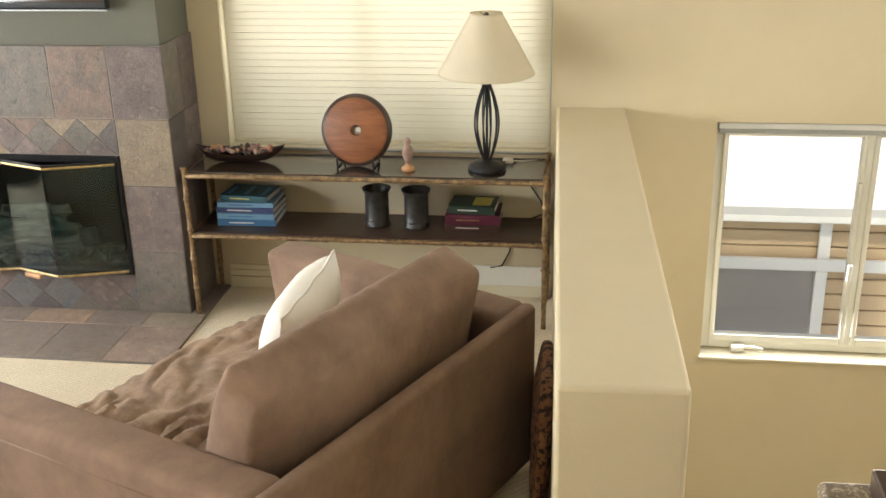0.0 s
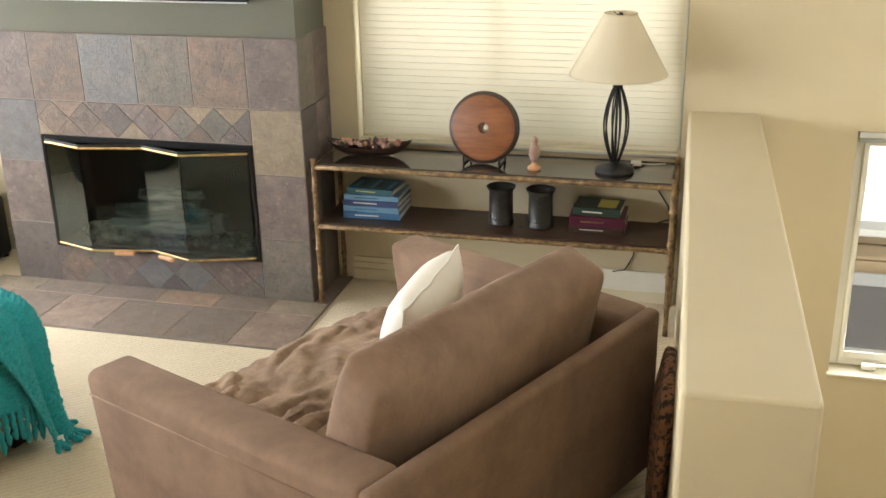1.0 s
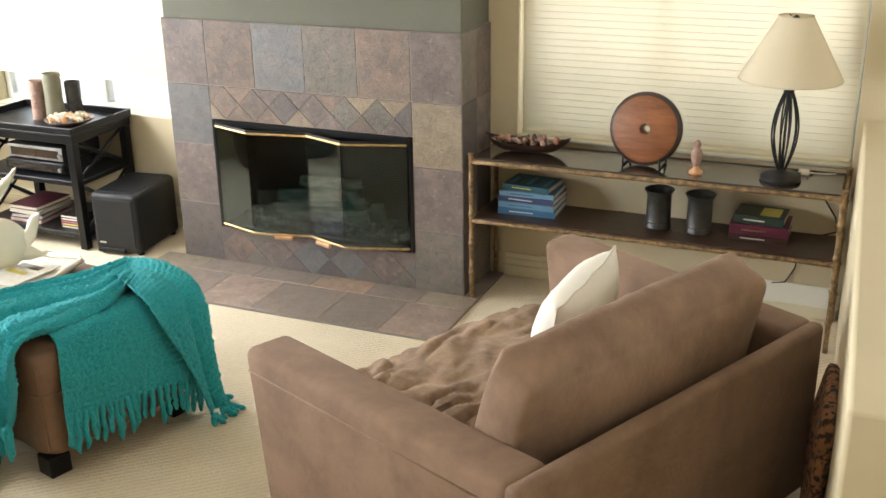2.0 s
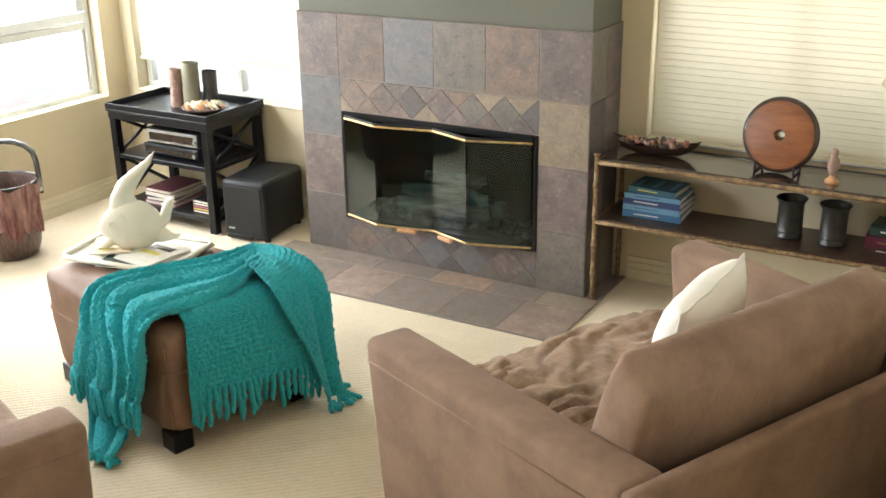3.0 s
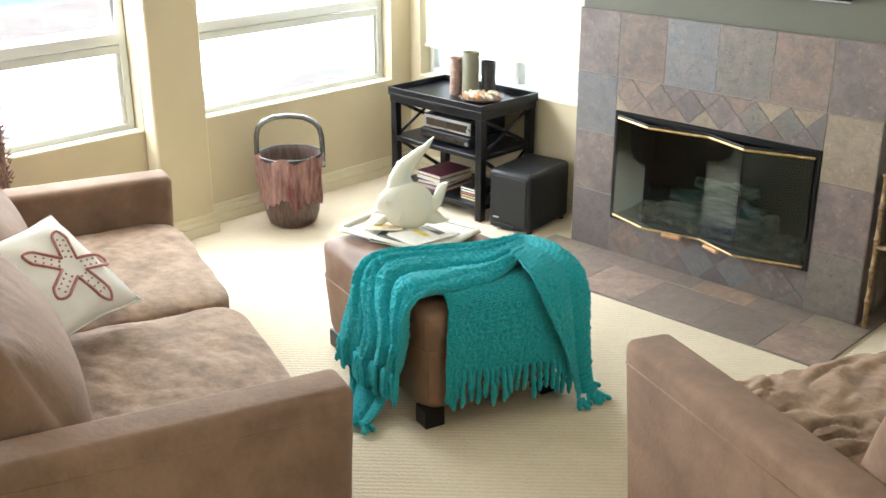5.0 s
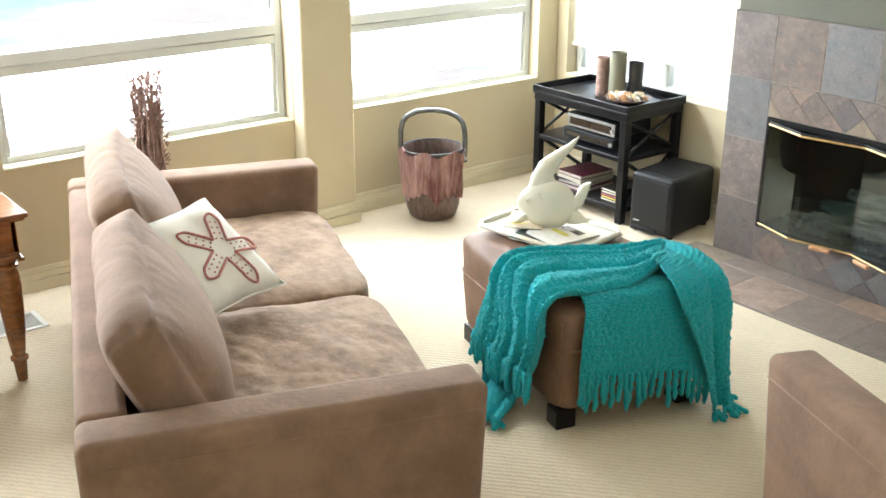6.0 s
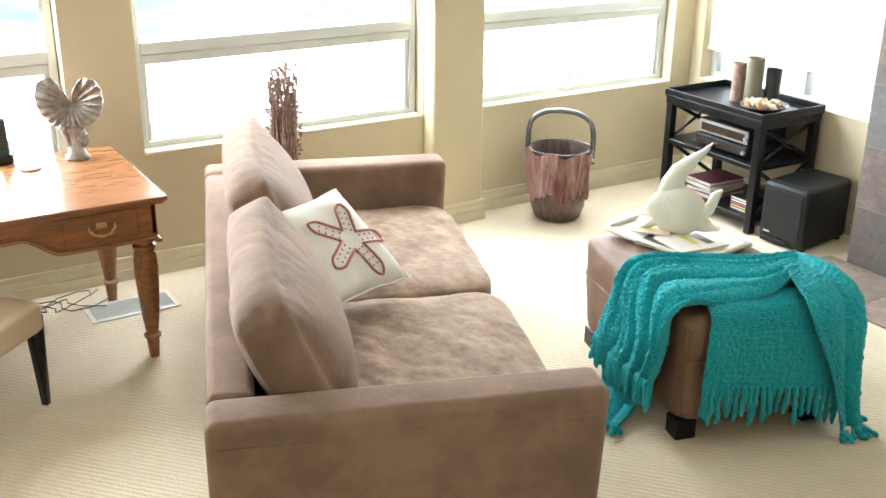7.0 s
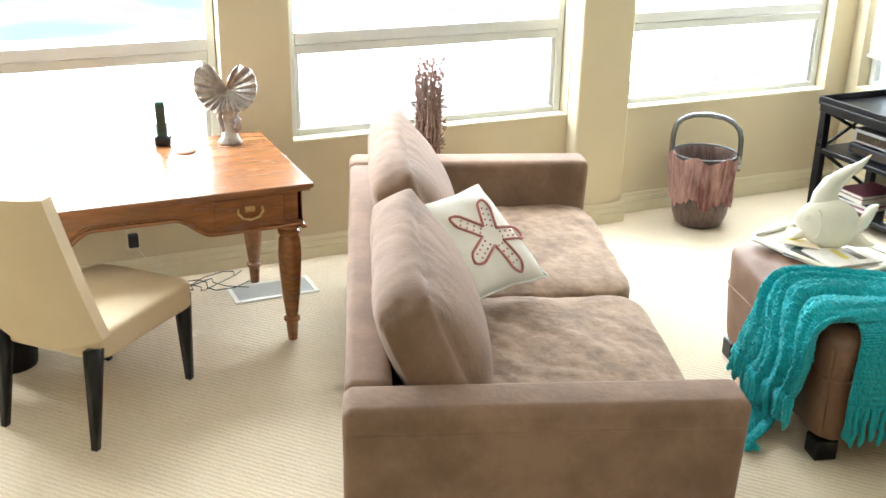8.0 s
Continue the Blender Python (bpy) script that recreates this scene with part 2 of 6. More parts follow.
OAK = material("honey_stained_pine", (0.30, 0.122, 0.042), 0.26, second=(0.15, 0.056, 0.020), scale=4, mix=0.85, stretch=(9, 1, 9), rough_var=0.07, coat=0.25)
MAPLE = material("pale_turned_wood", (0.55, 0.30, 0.15), 0.45, second=(0.45, 0.23, 0.10), scale=12, mix=0.7)
CREAMCLOTH = material("cream_upholstery", (0.60, 0.49, 0.33), 0.8, second=(0.54, 0.43, 0.28), scale=4, mix=0.6, bump=0.15, bump_scale=400)
LINEN = material("white_linen", (0.78, 0.75, 0.68), 0.9, second=(0.70, 0.66, 0.58), scale=5, mix=0.5, bump=0.15, bump_scale=300)
BURGUNDY = material("burgundy_print", (0.36, 0.11, 0.10), 0.9, second=(0.50, 0.24, 0.20), scale=60, mix=0.9)
CERAMIC = material("cream_glazed_ceramic", (0.72, 0.69, 0.57), 0.22, second=(0.66, 0.62, 0.49), scale=6, mix=0.5, coat=0.3)
NACRE = material("silvered_shell", (0.44, 0.41, 0.37), 0.3, 0.35, second=(0.22, 0.19, 0.17), scale=30, mix=0.9, bump=0.3, bump_scale=70)
TEAL = material("teal_chenille", (0.013, 0.43, 0.48), 0.95, second=(0.004, 0.22, 0.25), scale=130, mix=0.7, bump=0.9, bump_scale=190, sheen=0.25)
TWIG = material("brown_twigs", (0.24, 0.14, 0.11), 0.85, second=(0.40, 0.28, 0.23), scale=30, mix=0.9, bump=0.5, bump_scale=60)
CLAY = material("brown_drip_glaze", (0.050, 0.032, 0.027), 0.4, second=(0.17, 0.105, 0.085), scale=14, mix=0.9, stretch=(4, 4, 0.6), bump=0.2, bump_scale=30)
ROSE = material("dusty_rose_cloth", (0.72, 0.47, 0.41), 0.95, second=(0.24, 0.085, 0.075), scale=6, detail=4, mix=1.0, stretch=(2.6, 2.6, 0.5), bump=0.3, bump_scale=150, sheen=0.3)
GRANITE = material("speckled_granite", (0.22, 0.17, 0.12), 0.3, second=(0.10, 0.075, 0.055), scale=45, mix=1.0, spots=(0.42, 0.36, 0.28), spot_scale=110, spot_at=0.58)
TIN = material("dark_patina_tin", (0.045, 0.046, 0.048), 0.42, 0.7, second=(0.085, 0.08, 0.072), scale=18, mix=0.9, rough_var=0.12)
PAPER = material("white_page_edges", (0.72, 0.69, 0.62), 0.8, second=(0.58, 0.55, 0.48), scale=20, mix=0.8, stretch=(1, 1, 40))
SMOKED = material("smoked_glass_top", (0.035, 0.024, 0.018), 0.08, second=(0.05, 0.035, 0.025), scale=4, mix=0.5, coat=0.6)
SIDING = material("tan_lap_siding", (0.56, 0.41, 0.24), 0.75, second=(0.50, 0.36, 0.21), scale=3, mix=0.7)
GROUND = material("bleached_yard", (0.60, 0.60, 0.60), 0.9, second=(0.48, 0.40, 0.38), scale=0.16, detail=3, mix=0.8, spots=(0.36, 0.54, 0.58), spot_scale=0.11, spot_at=0.57)
CONCRETE = material("pale_concrete", (0.55, 0.54, 0.51), 0.9, second=(0.45, 0.45, 0.43), scale=1.2, mix=0.8)
LEOPARD = material("speckled_brown_plush", (0.24, 0.11, 0.05), 0.95, second=(0.15, 0.06, 0.03), scale=20, mix=0.8, spots=(0.025, 0.014, 0.01), spot_scale=48, spot_at=0.53)


def plain(name, colour, rough=0.5):
    return material(name, colour, rough, scale=12, mix=0.5)


BLUES = [plain("blue_cover", (0.04, 0.13, 0.26)), plain("teal_cover", (0.02, 0.09, 0.12)), plain("pale_blue_cover", (0.13, 0.27, 0.40)), plain("navy_cover", (0.03, 0.05, 0.14))]
WINE = plain("wine_cover", (0.09, 0.012, 0.03))
FOREST = plain("dark_green_cover", (0.015, 0.035, 0.022))
YELLOW = plain("yellow_print", (0.62, 0.52, 0.10))
MAGENTA = plain("pink_cover", (0.42, 0.13, 0.18))

# ---- tools for building ----


def part(name, bm, mat, parent=None, label="", angle=0.9):
    """Links a bmesh as one mesh object, under a thing or a part where one is given."""
    for f in bm.faces:
        f.smooth = True
    for e in bm.edges:
        if len(e.link_faces) == 2:
            turn = e.calc_face_angle(0)
            a, b = sorted(f.calc_area() for f in e.link_faces)
            if turn > angle or (turn > 0.2 and b > 6 * a and angle < 2):
                e.smooth = False
    me = bpy.data.meshes.new(name)
    bm.to_mesh(me)
    bm.free()
    me.materials.append(mat)
    ob = new(name, me)
    ob.parent = parent
    if label:
        ob["label"] = label
    return ob


def thing(name, label, category, m=None, group="", kind=""):
    """An Empty at a thing's base."""
    ob = new(name)
    ob.empty_display_size = 0.1
    if m is not None:
        ob.matrix_basis = m
    return tagged(ob, label, category, group, kind)


def add_box(bm, lo, hi, bevel=0.0, segs=2, m=None):
    sx, sy, sz = (hi[i] - lo[i] for i in range(3))
    t = Matrix.Translation([(lo[i] + hi[i]) / 2 for i in range(3)]) @ Matrix.Diagonal((sx, sy, sz, 1))
    r = bmesh.ops.create_cube(bm, size=1.0, matrix=t)
    vs = r["verts"]
    if bevel:
        es = list({e for v in vs for e in v.link_edges})
        bv = bmesh.ops.bevel(bm, geom=es, offset=bevel, segments=segs, profile=0.5, affect="EDGES", clamp_overlap=True)
        vs = list({v for f in bv["faces"] for v in f.verts} | {v for v in vs if v.is_valid})
    if m is not None:
        bmesh.ops.transform(bm, matrix=m, verts=vs)
    return vs


def box(lo, hi, bevel=0.0, segs=2, m=None):
    bm = bmesh.new()
    add_box(bm, lo, hi, bevel, segs, m)
    return bm


def lathe(profile, n=32, m=None, bm=None, squash=1.0):
    """A turned shape from (radius, height) pairs."""
    bm = bm or bmesh.new()
    rings = []
    for r, z in profile:
        if r < 1e-5:
            rings.append([bm.verts.new((0, 0, z))])
        else:
            rings.append([bm.verts.new((r * math.cos(2 * math.pi * k / n), squash * r * math.sin(2 * math.pi * k / n), z)) for k in range(n)])
    for a, b in zip(rings, rings[1:]):
        for k in range(n):
            q = [a[k % len(a)], a[(k + 1) % len(a)], b[(k + 1) % len(b)], b[k % len(b)]]
            q = list(dict.fromkeys(q))
            if len(q) > 2:
                bm.faces.new(q)
    if m is not None:
        bmesh.ops.transform(bm, matrix=m, verts=[v for r in rings for v in r])
    return bm


def tube(points, radius, n=10, bm=None, closed=False):
    """A round rod along points; radius is a number or one number a point."""
    bm = bm or bmesh.new()
    pts = [Vector(p) for p in points]
    rings = []
    u = None
    for i, p in enumerate(pts):
        a, b = (pts[i - 1], pts[(i + 1) % len(pts)]) if closed else (pts[max(i - 1, 0)], pts[min(i + 1, len(pts) - 1)])
        d = (b - a).normalized()
        if u is None:
            u = d.cross(Vector((0, 0, 1)) if abs(d.z) < 0.9 else Vector((1, 0, 0)))
        u = (u - d * u.dot(d)).normalized()
        w = d.cross(u)
        r = radius[i] if isinstance(radius, (list, tuple)) else radius
        rings.append([bm.verts.new(p + r * (math.cos(2 * math.pi * k / n) * u + math.sin(2 * math.pi * k / n) * w)) for k in range(n)])
    pairs = list(zip(rings, rings[1:])) + ([(rings[-1], rings[0])] if closed else [])
    for a, b in pairs:
        for k in range(n):
            bm.faces.new((a[k], a[(k + 1) % n], b[(k + 1) % n], b[k]))
    if not closed:
        bm.faces.new(rings[0][::-1])
        bm.faces.new(rings[-1])
    return bm


def rope(a, b, sag, steps=12):
    return [Vector(a).lerp(Vector(b), i / steps) - Vector((0, 0, sag * 4 * (i / steps) * (1 - i / steps))) for i in range(steps + 1)]


def soft_block(size, puff, power=4.0, n=22, wrinkle=0.0, seed=0.0, rough=0.0):
    """A stuffed block: a rounded box whose faces swell, with soft wrinkles. Centred at the origin."""
    bm = bmesh.new()
    bmesh.ops.create_cube(bm, size=2.0)
    bmesh.ops.subdivide_edges(bm, edges=bm.edges[:], cuts=n, use_grid_fill=True)
    h = Vector(size) / 2
    for v in bm.verts:
        c = v.co.copy()
        k = (abs(c.x) ** power + abs(c.y) ** power + abs(c.z) ** power) ** (1 / power)
        d = c / k
        p = Vector((d.x * h.x, d.y * h.y, d.z * h.z))
        for i in range(3):
            j, o = (i + 1) % 3, (i + 2) % 3
            p[i] += puff[i] * d[i] * max(0, 1 - c[j] ** 2) * max(0, 1 - c[o] ** 2)
        q = p * 4 + Vector((seed, seed * 1.7, 0))
        if wrinkle:
            s = noise.noise(Vector((q.x * 1.1, q.y * 3.4, q.z * 1.1)))
            p += d.normalized() * wrinkle * (abs(s) * -1.6 + 0.5)
        if rough:
            p += d.normalized() * rough * noise.noise(q * 1.3)
        v.co = p
    bm.normal_update()
    return bm


def moved(bm, m):
    bmesh.ops.transform(bm, matrix=m, verts=bm.verts[:])
    return bm


def structure(name, bm, mat, label, category=""):
    return tagged(part(name, bm, mat), label, category or name.split("_")[0], kind="structure")


def holed_wall(axis, face, back, a0, a1, z0, z1, holes):
    """One wall mesh between a0 and a1, with openings (from, to, sill, head) through it. axis: the way it runs."""
    bm = bmesh.new()

    def piece(u0, u1, w0, w1):
        if u1 - u0 < 1e-4 or w1 - w0 < 1e-4:
            return
        lo, hi = min(face, back), max(face, back)
        if axis == "y":
            add_box(bm, (lo, u0, w0), (hi, u1, w1))
        else:
            add_box(bm, (u0, lo, w0), (u1, hi, w1))
    at = a0
    for u0, u1, s, h in sorted(holes):
        piece(at, u0, z0, z1)
        piece(u0, u1, z0, s)
        piece(u0, u1, h, z1)
        at = u1
    piece(at, a1, z0, z1)
    return bm

# ---- the room ----
CEILING = 4.2
W, N = -3.52, 3.40  # inner faces of the west and the north wall
bm = bmesh.new()
add_box(bm, (W - 0.2, -4.7, -0.2), (2.22, N, 0.0))
add_box(bm, (2.22, -4.7, -0.2), (4.5, 0.45, 0.0))
structure("floor", bm, CARPET, "cream ribbed loop-pile carpet across the living room", "floor")
structure("stair_landing", box((2.15, 0.3, -1.6), (4.5, N, -1.45)), CARPET, "cream carpeted lower stair landing", "floor")
structure("wall_west", holed_wall("y", W, W - 0.17, -4.7, N + 0.2, 0, CEILING,
          [(-2.95, -0.76, 0.665, 2.4), (-0.40, 1.27, 0.665, 2.4), (1.62, 3.22, 0.665, 2.4)]), WALL, "tan painted wall with three wide windows", "wall")
structure("wall_north", holed_wall("x", N, N + 0.17, W, 4.6, -1.6, CEILING,
          [(-3.42, -1.80, 0.69, 2.4), (0.15, 1.80, 0.78, 2.4), (2.60, 4.02, -0.30, 0.95)]), WALL, "tan painted wall behind the fireplace", "wall")
structure("wall_south", box((W, -4.77, 0), (4.6, -4.6, CEILING)), WALL, "tan painted wall", "wall")
# the east opening is out of view, cut for the added fill lamp
structure("wall_east", holed_wall("y", 4.5, 4.67, -4.7, N, -1.6, CEILING, [(-0.15, 1.95, 1.3, 2.7)]), WALL, "tan painted wall", "wall")
structure("wall_stair", box((2.22, 0.40, -1.6), (4.5, 0.45, -0.2)), WALL, "tan painted stairwell wall", "wall")
structure("ceiling", box((W - 0.17, -4.77, CEILING), (4.67, N + 0.17, CEILING + 0.15)), CEIL, "white painted ceiling", "ceiling")
structure("pier", box((W, 1.27, 0), (-3.40, 1.62, CEILING), 0.012), WALL, "tan painted pier between two windows", "wall")

# half wall along the stairs
bm = box((-0.165, 0, -1.55), (0.165, 2.84, 1.013), 0.014, 3, pose(2.088, 0.585, 0, 0, 0, 1.95))
structure("half_wall", bm, WALL, "tan painted half wall along the stairwell", "wall")


def baseboard(name, lo, hi, along, out):
    """A moulded board: three steps with grooves. out: the way it faces."""
    bm = bmesh.new()
    for z0, z1, d in ((0.0, 0.062, 0.018), (0.066, 0.100, 0.015), (0.104, 0.130, 0.011), (0.0, 0.128, 0.007)):
        if along == "y":
            x0, x1 = sorted((lo[0], lo[0] + out * d))
            add_box(bm, (x0, lo[1], z0), (x1, hi[1], z1), 0.002, 1)
        else:
            y0, y1 = sorted((lo[1], lo[1] + out * d))
            add_box(bm, (lo[0], y0, z0), (hi[0], y1, z1), 0.002, 1)
    structure(name, bm, CREAM, "cream painted moulded baseboard", "baseboard")


baseboard("baseboard_1", (W, -4.6), (W, 1.252), "y", 1)
baseboard("baseboard_2", (-3.40, 1.252), (-3.40, 1.638), "y", 1)
baseboard("baseboard_3", (W, 1.638), (W, N), "y", 1)
baseboard("baseboard_4", (W + 0.02, N), (-1.76, N), "x", -1)
baseboard("baseboard_5", (0.09, N), (1.82, N), "x", -1)


def sill(name, lo, hi):
    structure(name, box(lo, hi, 0.006), CREAM, "cream painted window sill", "sill")


def west_window(name, y0, y1):
    w = thing(name, "grey vinyl picture window with a low vent sash", "window", kind="structure")
    x0, x1, z0, z1 = W - 0.15, W - 0.085, 0.672, 2.39
    y0, y1 = y0 + 0.004, y1 - 0.004
    for lo, hi in (((x0, y0, z0), (x1, y0 + 0.045, z1)), ((x0, y1 - 0.045, z0), (x1, y1, z1)),
                   ((x0, y0 + 0.045, z0), (x1, y1 - 0.045, z0 + 0.04)), ((x0, y0 + 0.045, z1 - 0.05), (x1, y1 - 0.045, z1)),
                   ((x0, y0 + 0.045, 1.115), (x1, y1 - 0.045, 1.165)), ((x0, y0 + 0.045, 1.17), (x1 + 0.012, y1 - 0.045, 1.232))):
        part("window_frame", box(lo, hi, 0.005), VINYL, w)
    for s0, s1 in ((y0 + 0.045, y0 + 0.07), (y1 - 0.07, y1 - 0.045)):
        part("window_sash", box((x0 + 0.01, s0, z0 + 0.04), (x1 - 0.012, s1, 1.115), 0.004), VINYL, w)
    for lo, hi in ((z0 + 0.04, 1.115), (1.232, z1 - 0.05)):
        p = part("pane", box((x0 + 0.02, y0 + 0.045, lo), (x0 + 0.026, y1 - 0.045, hi)), GLASS, w)
        p.visible_shadow = False


west_window("window_1", -2.95, -0.76)
west_window("window_2", -0.40, 1.27)
west_window("window_3", 1.62, 3.22)
for i, (a, b) in enumerate(((-2.95, -0.76), (-0.40, 1.27), (1.62, 3.22))):
    sill("sill_%d" % (i + 1), (W - 0.084, a + 0.002, 0.666), (W + 0.006, b - 0.002, 0.680))


def pleats(x0, x1, y, z0, z1, pitch, depth):
    bm = bmesh.new()
    n = int((z1 - z0) / pitch) * 2
    rows = []
    for i in range(n + 1):
        z = z0 + (z1 - z0) * i / n
        rows.append([bm.verts.new((x, y + (depth if i % 2 else 0), z)) for x in (x0, x1)])
    for a, b in zip(rows, rows[1:]):
        bm.faces.new((a[0], a[1], b[1], b[0]))
    return bm


def north_window(name, x0, x1, z0, z1, split, mat=VINYL):
    w = thing(name, "white framed window", "window", kind="structure")
    y0, y1 = N + 0.09, N + 0.15
    x0, x1, z0, z1 = x0 + 0.004, x1 - 0.004, z0 + 0.004, z1 - 0.004
    t = 0.045
    for lo, hi in (((x0, y0, z0), (x0 + t, y1, z1)), ((x1 - t, y0, z0), (x1, y1, z1)), ((x0 + t, y0, z0), (x1 - t, y1, z0 + t)),
                   ((x0 + t, y0, z1 - t), (x1 - t, y1, z1)), ((split - 0.017, y0 - 0.012, z0 + t), (split + 0.017, y1, z1 - t))):
        part("window_frame", box(lo, hi, 0.005), mat, w)
    for a, b in ((x0 + t, split - 0.017), (split + 0.017, x1 - t)):
        p = part("pane", box((a, y0 + 0.03, z0 + t), (b, y0 + 0.036, z1 - t)), GLASS, w)
        p.visible_shadow = False
    return w


north_window("window_4", -3.42, -1.80, 0.69, 2.4, -2.6)
north_window("window_5", 0.15, 1.80, 0.78, 2.4, 0.88)
stair_window = north_window("window_6", 2.60, 4.02, -0.30, 0.95, 3.345, WHITE)
for a, c in ((2.648, 3.328), (3.362, 3.972)):
    for lo, hi in (((a, N + 0.07, -0.25), (a + 0.024, N + 0.12, 0.90)), ((c - 0.024, N + 0.07, -0.25), (c, N + 0.12, 0.90)),
                   ((a + 0.024, N + 0.07, -0.25), (c - 0.024, N + 0.12, -0.21)), ((a + 0.024, N + 0.07, 0.865), (c - 0.024, N + 0.12, 0.90))):
        part("window_sash", box(lo, hi, 0.004), WHITE, stair_window)
for z in (0.12, 0.55):
    part("latch", box((3.30, N + 0.045, z), (3.322, N + 0.0695, z + 0.09), 0.005), WHITE, stair_window)
crank = part("crank_handle", box((2.76, N + 0.03, -0.292), (2.83, N + 0.075, -0.262), 0.008), WHITE, stair_window)
part("crank_arm", tube([(2.80, N + 0.05, -0.27), (2.86, N + 0.02, -0.255), (2.92, N + 0.01, -0.262)], 0.008), WHITE, crank)
sill("sill_4", (-3.416, N - 0.006, 0.691), (-1.804, N + 0.09, 0.703))
sill("sill_5", (0.154, N - 0.006, 0.781), (1.796, N + 0.09, 0.793))
sill("sill_6", (2.59, N - 0.025, -0.318), (4.03, N + 0.09, -0.300))


def pleated_shade(name, x0, x1, z0, z1, label):
    s = thing(name, label, "blind")
    part("cloth", pleats(x0, x1, N + 0.035, z0 + 0.02, z1, 0.034, 0.009), BLIND, s, angle=0.05)
    bm = bmesh.new()
    k = z0 + 0.02
    while k < z1:
        add_box(bm, (x0, N + 0.0315, k - 0.0007), (x1, N + 0.0345, k + 0.0007))
        k += 0.034
    part("pleat_seam", bm, BLIND, s)
    part("bottom_rail", box((x0, N + 0.025, z0), (x1, N + 0.05, z0 + 0.02), 0.004), CREAM, s)
    part("head_rail", box((x0, N + 0.02, z1), (x1, N + 0.06, z1 + 0.04), 0.004), CREAM, s)


pleated_shade("pleated_shade", 0.17, 1.785, 0.80, 2.35, "cream pleated shade drawn down behind the console")
pleated_shade("pleated_shade", -3.40, -1.81, 0.895, 2.35, "cream pleated shade lowered beside the fireplace")
s = thing("raised_blind", "raised white blind stacked under its head rail", "blind")
part("head_rail", box((2.61, N + 0.01, 0.915), (4.01, N + 0.06, 0.945), 0.004), VINYL, s)
for i in range(4):
    part("slat", box((2.615, N + 0.012, 0.893 + i * 0.0055), (4.005, N + 0.058, 0.8955 + i * 0.0055)), VINYL, s)

# outdoors
structure("ground", box((-90, -60, -4.2), (60, 90, -4.0)), GROUND, "pale bleached ground outside the windows", "ground")
# self-lit sheets supply the brightness beyond the windows
structure("backdrop", box((-60.3, -70, -4.0), (-60, 60, 10)), BACKDROP, "glowing backdrop sheet standing in for the bright distance outside", "backdrop")
structure("backdrop_north", box((-60, 60, -4.0), (60, 60.3, 10)), BACKDROP, "glowing backdrop sheet standing in for the bright distance outside", "backdrop")

house = thing("neighbour_house", "tan lap-sided neighbouring house with white trim", "house")
part("wall", box((0.5, 8.05, -4.0), (12, 8.4, -1.10)), SIDING, house)
for i in range(18):
    part("siding_board", box((0.5, 8.0, -3.98 + i * 0.16), (12, 8.05, -3.835 + i * 0.16), 0.006, 1), SIDING, house)
part("fascia", box((0.2, 7.8, -1.125), (12.3, 7.99, -1.005), 0.01), WHITE, house)
# white roof colour imitates the overexposed brightness above the siding
bm = bmesh.new()
add_box(bm, (0.2, 7.8, -1.055), (12.3, 12.0, -0.955), 0.0, 1, Matrix.Translation((0, 7.8, -1.055)) @ pose(0, 0, 0, 22) @ Matrix.Translation((0, -7.8, 1.055)))
part("roof", bm, WHITE, house)
win = part("window", box((2.0, 7.97, -2.9), (4.15, 7.99, -1.64)), WHITE, house)
# opaque grey sheet stands in for the dark window glass
part("pane", box((2.05, 7.955, -2.85), (4.14, 7.965, -1.65)), plain("flat_grey_pane", (0.27, 0.25, 0.23), 0.8), win, "flat grey window pane")
part("frame", box((1.9, 7.93, -1.65), (4.9, 7.97, -1.53), 0.006), WHITE, win)
part("frame", box((4.15, 7.93, -3.0), (4.26, 7.97, -1.652), 0.006), WHITE, win)
part("frame", box((4.15, 7.93, -1.528), (4.26, 7.97, -1.13), 0.006), WHITE, win)

# ---- fireplace ----
breast = tagged(part("chimney_breast", holed_wall("x", 3.02, N, -1.74, -0.01, 0, CEILING, [(-1.475, -0.272, 0.215, 0.84)]), GREEN),
                "sage painted chimney breast above the slate fireplace", "chimney", kind="structure")
fire = thing("fireplace", "slate tiled fireplace with a built-in firebox", "fireplace")
bm = bmesh.new()
for lo, hi in (((-1.745, 3.0015, 0), (-1.475, 3.019, 1.375)), ((-0.272, 3.0015, 0), (-0.004, 3.019, 1.375)), ((-1.475, 3.0015, 0.84), (-0.272, 3.019, 1.375)),
               ((-1.475, 3.0015, 0), (-0.272, 3.019, 0.215)), ((-0.009, 3.0015, 0), (-0.004, N - 0.002, 1.375))):
    add_box(bm, lo, hi)
part("mortar_bed", bm, GROUT, fire)
bm = bmesh.new()
for lo, hi in (((-1.475, 3.385, 0.215), (-0.272, 3.398, 0.84)), ((-1.474, 3.03, 0.216), (-1.462, 3.385, 0.839)), ((-0.285, 3.03, 0.216), (-0.273, 3.385, 0.839)),
               ((-1.462, 3.03, 0.216), (-0.285, 3.385, 0.228)), ((-1.462, 3.03, 0.827), (-0.285, 3.385, 0.839))):
    add_box(bm, lo, hi)
part("firebox", bm, SOOT, fire, "sooty black firebox")
bm = bmesh.new()
for lo, hi in (((-1.474, 2.992, 0.216), (-1.452, 3.03, 0.839)), ((-0.294, 2.992, 0.216), (-0.273, 3.03, 0.839)), ((-1.452, 2.992, 0.805), (-0.294, 3.03, 0.839)),
               ((-1.452, 2.992, 0.216), (-0.294, 3.03, 0.234))):
    add_box(bm, lo, hi, 0.003, 1)
part("screen_frame", bm, BLACK, fire, "black metal screen frame")
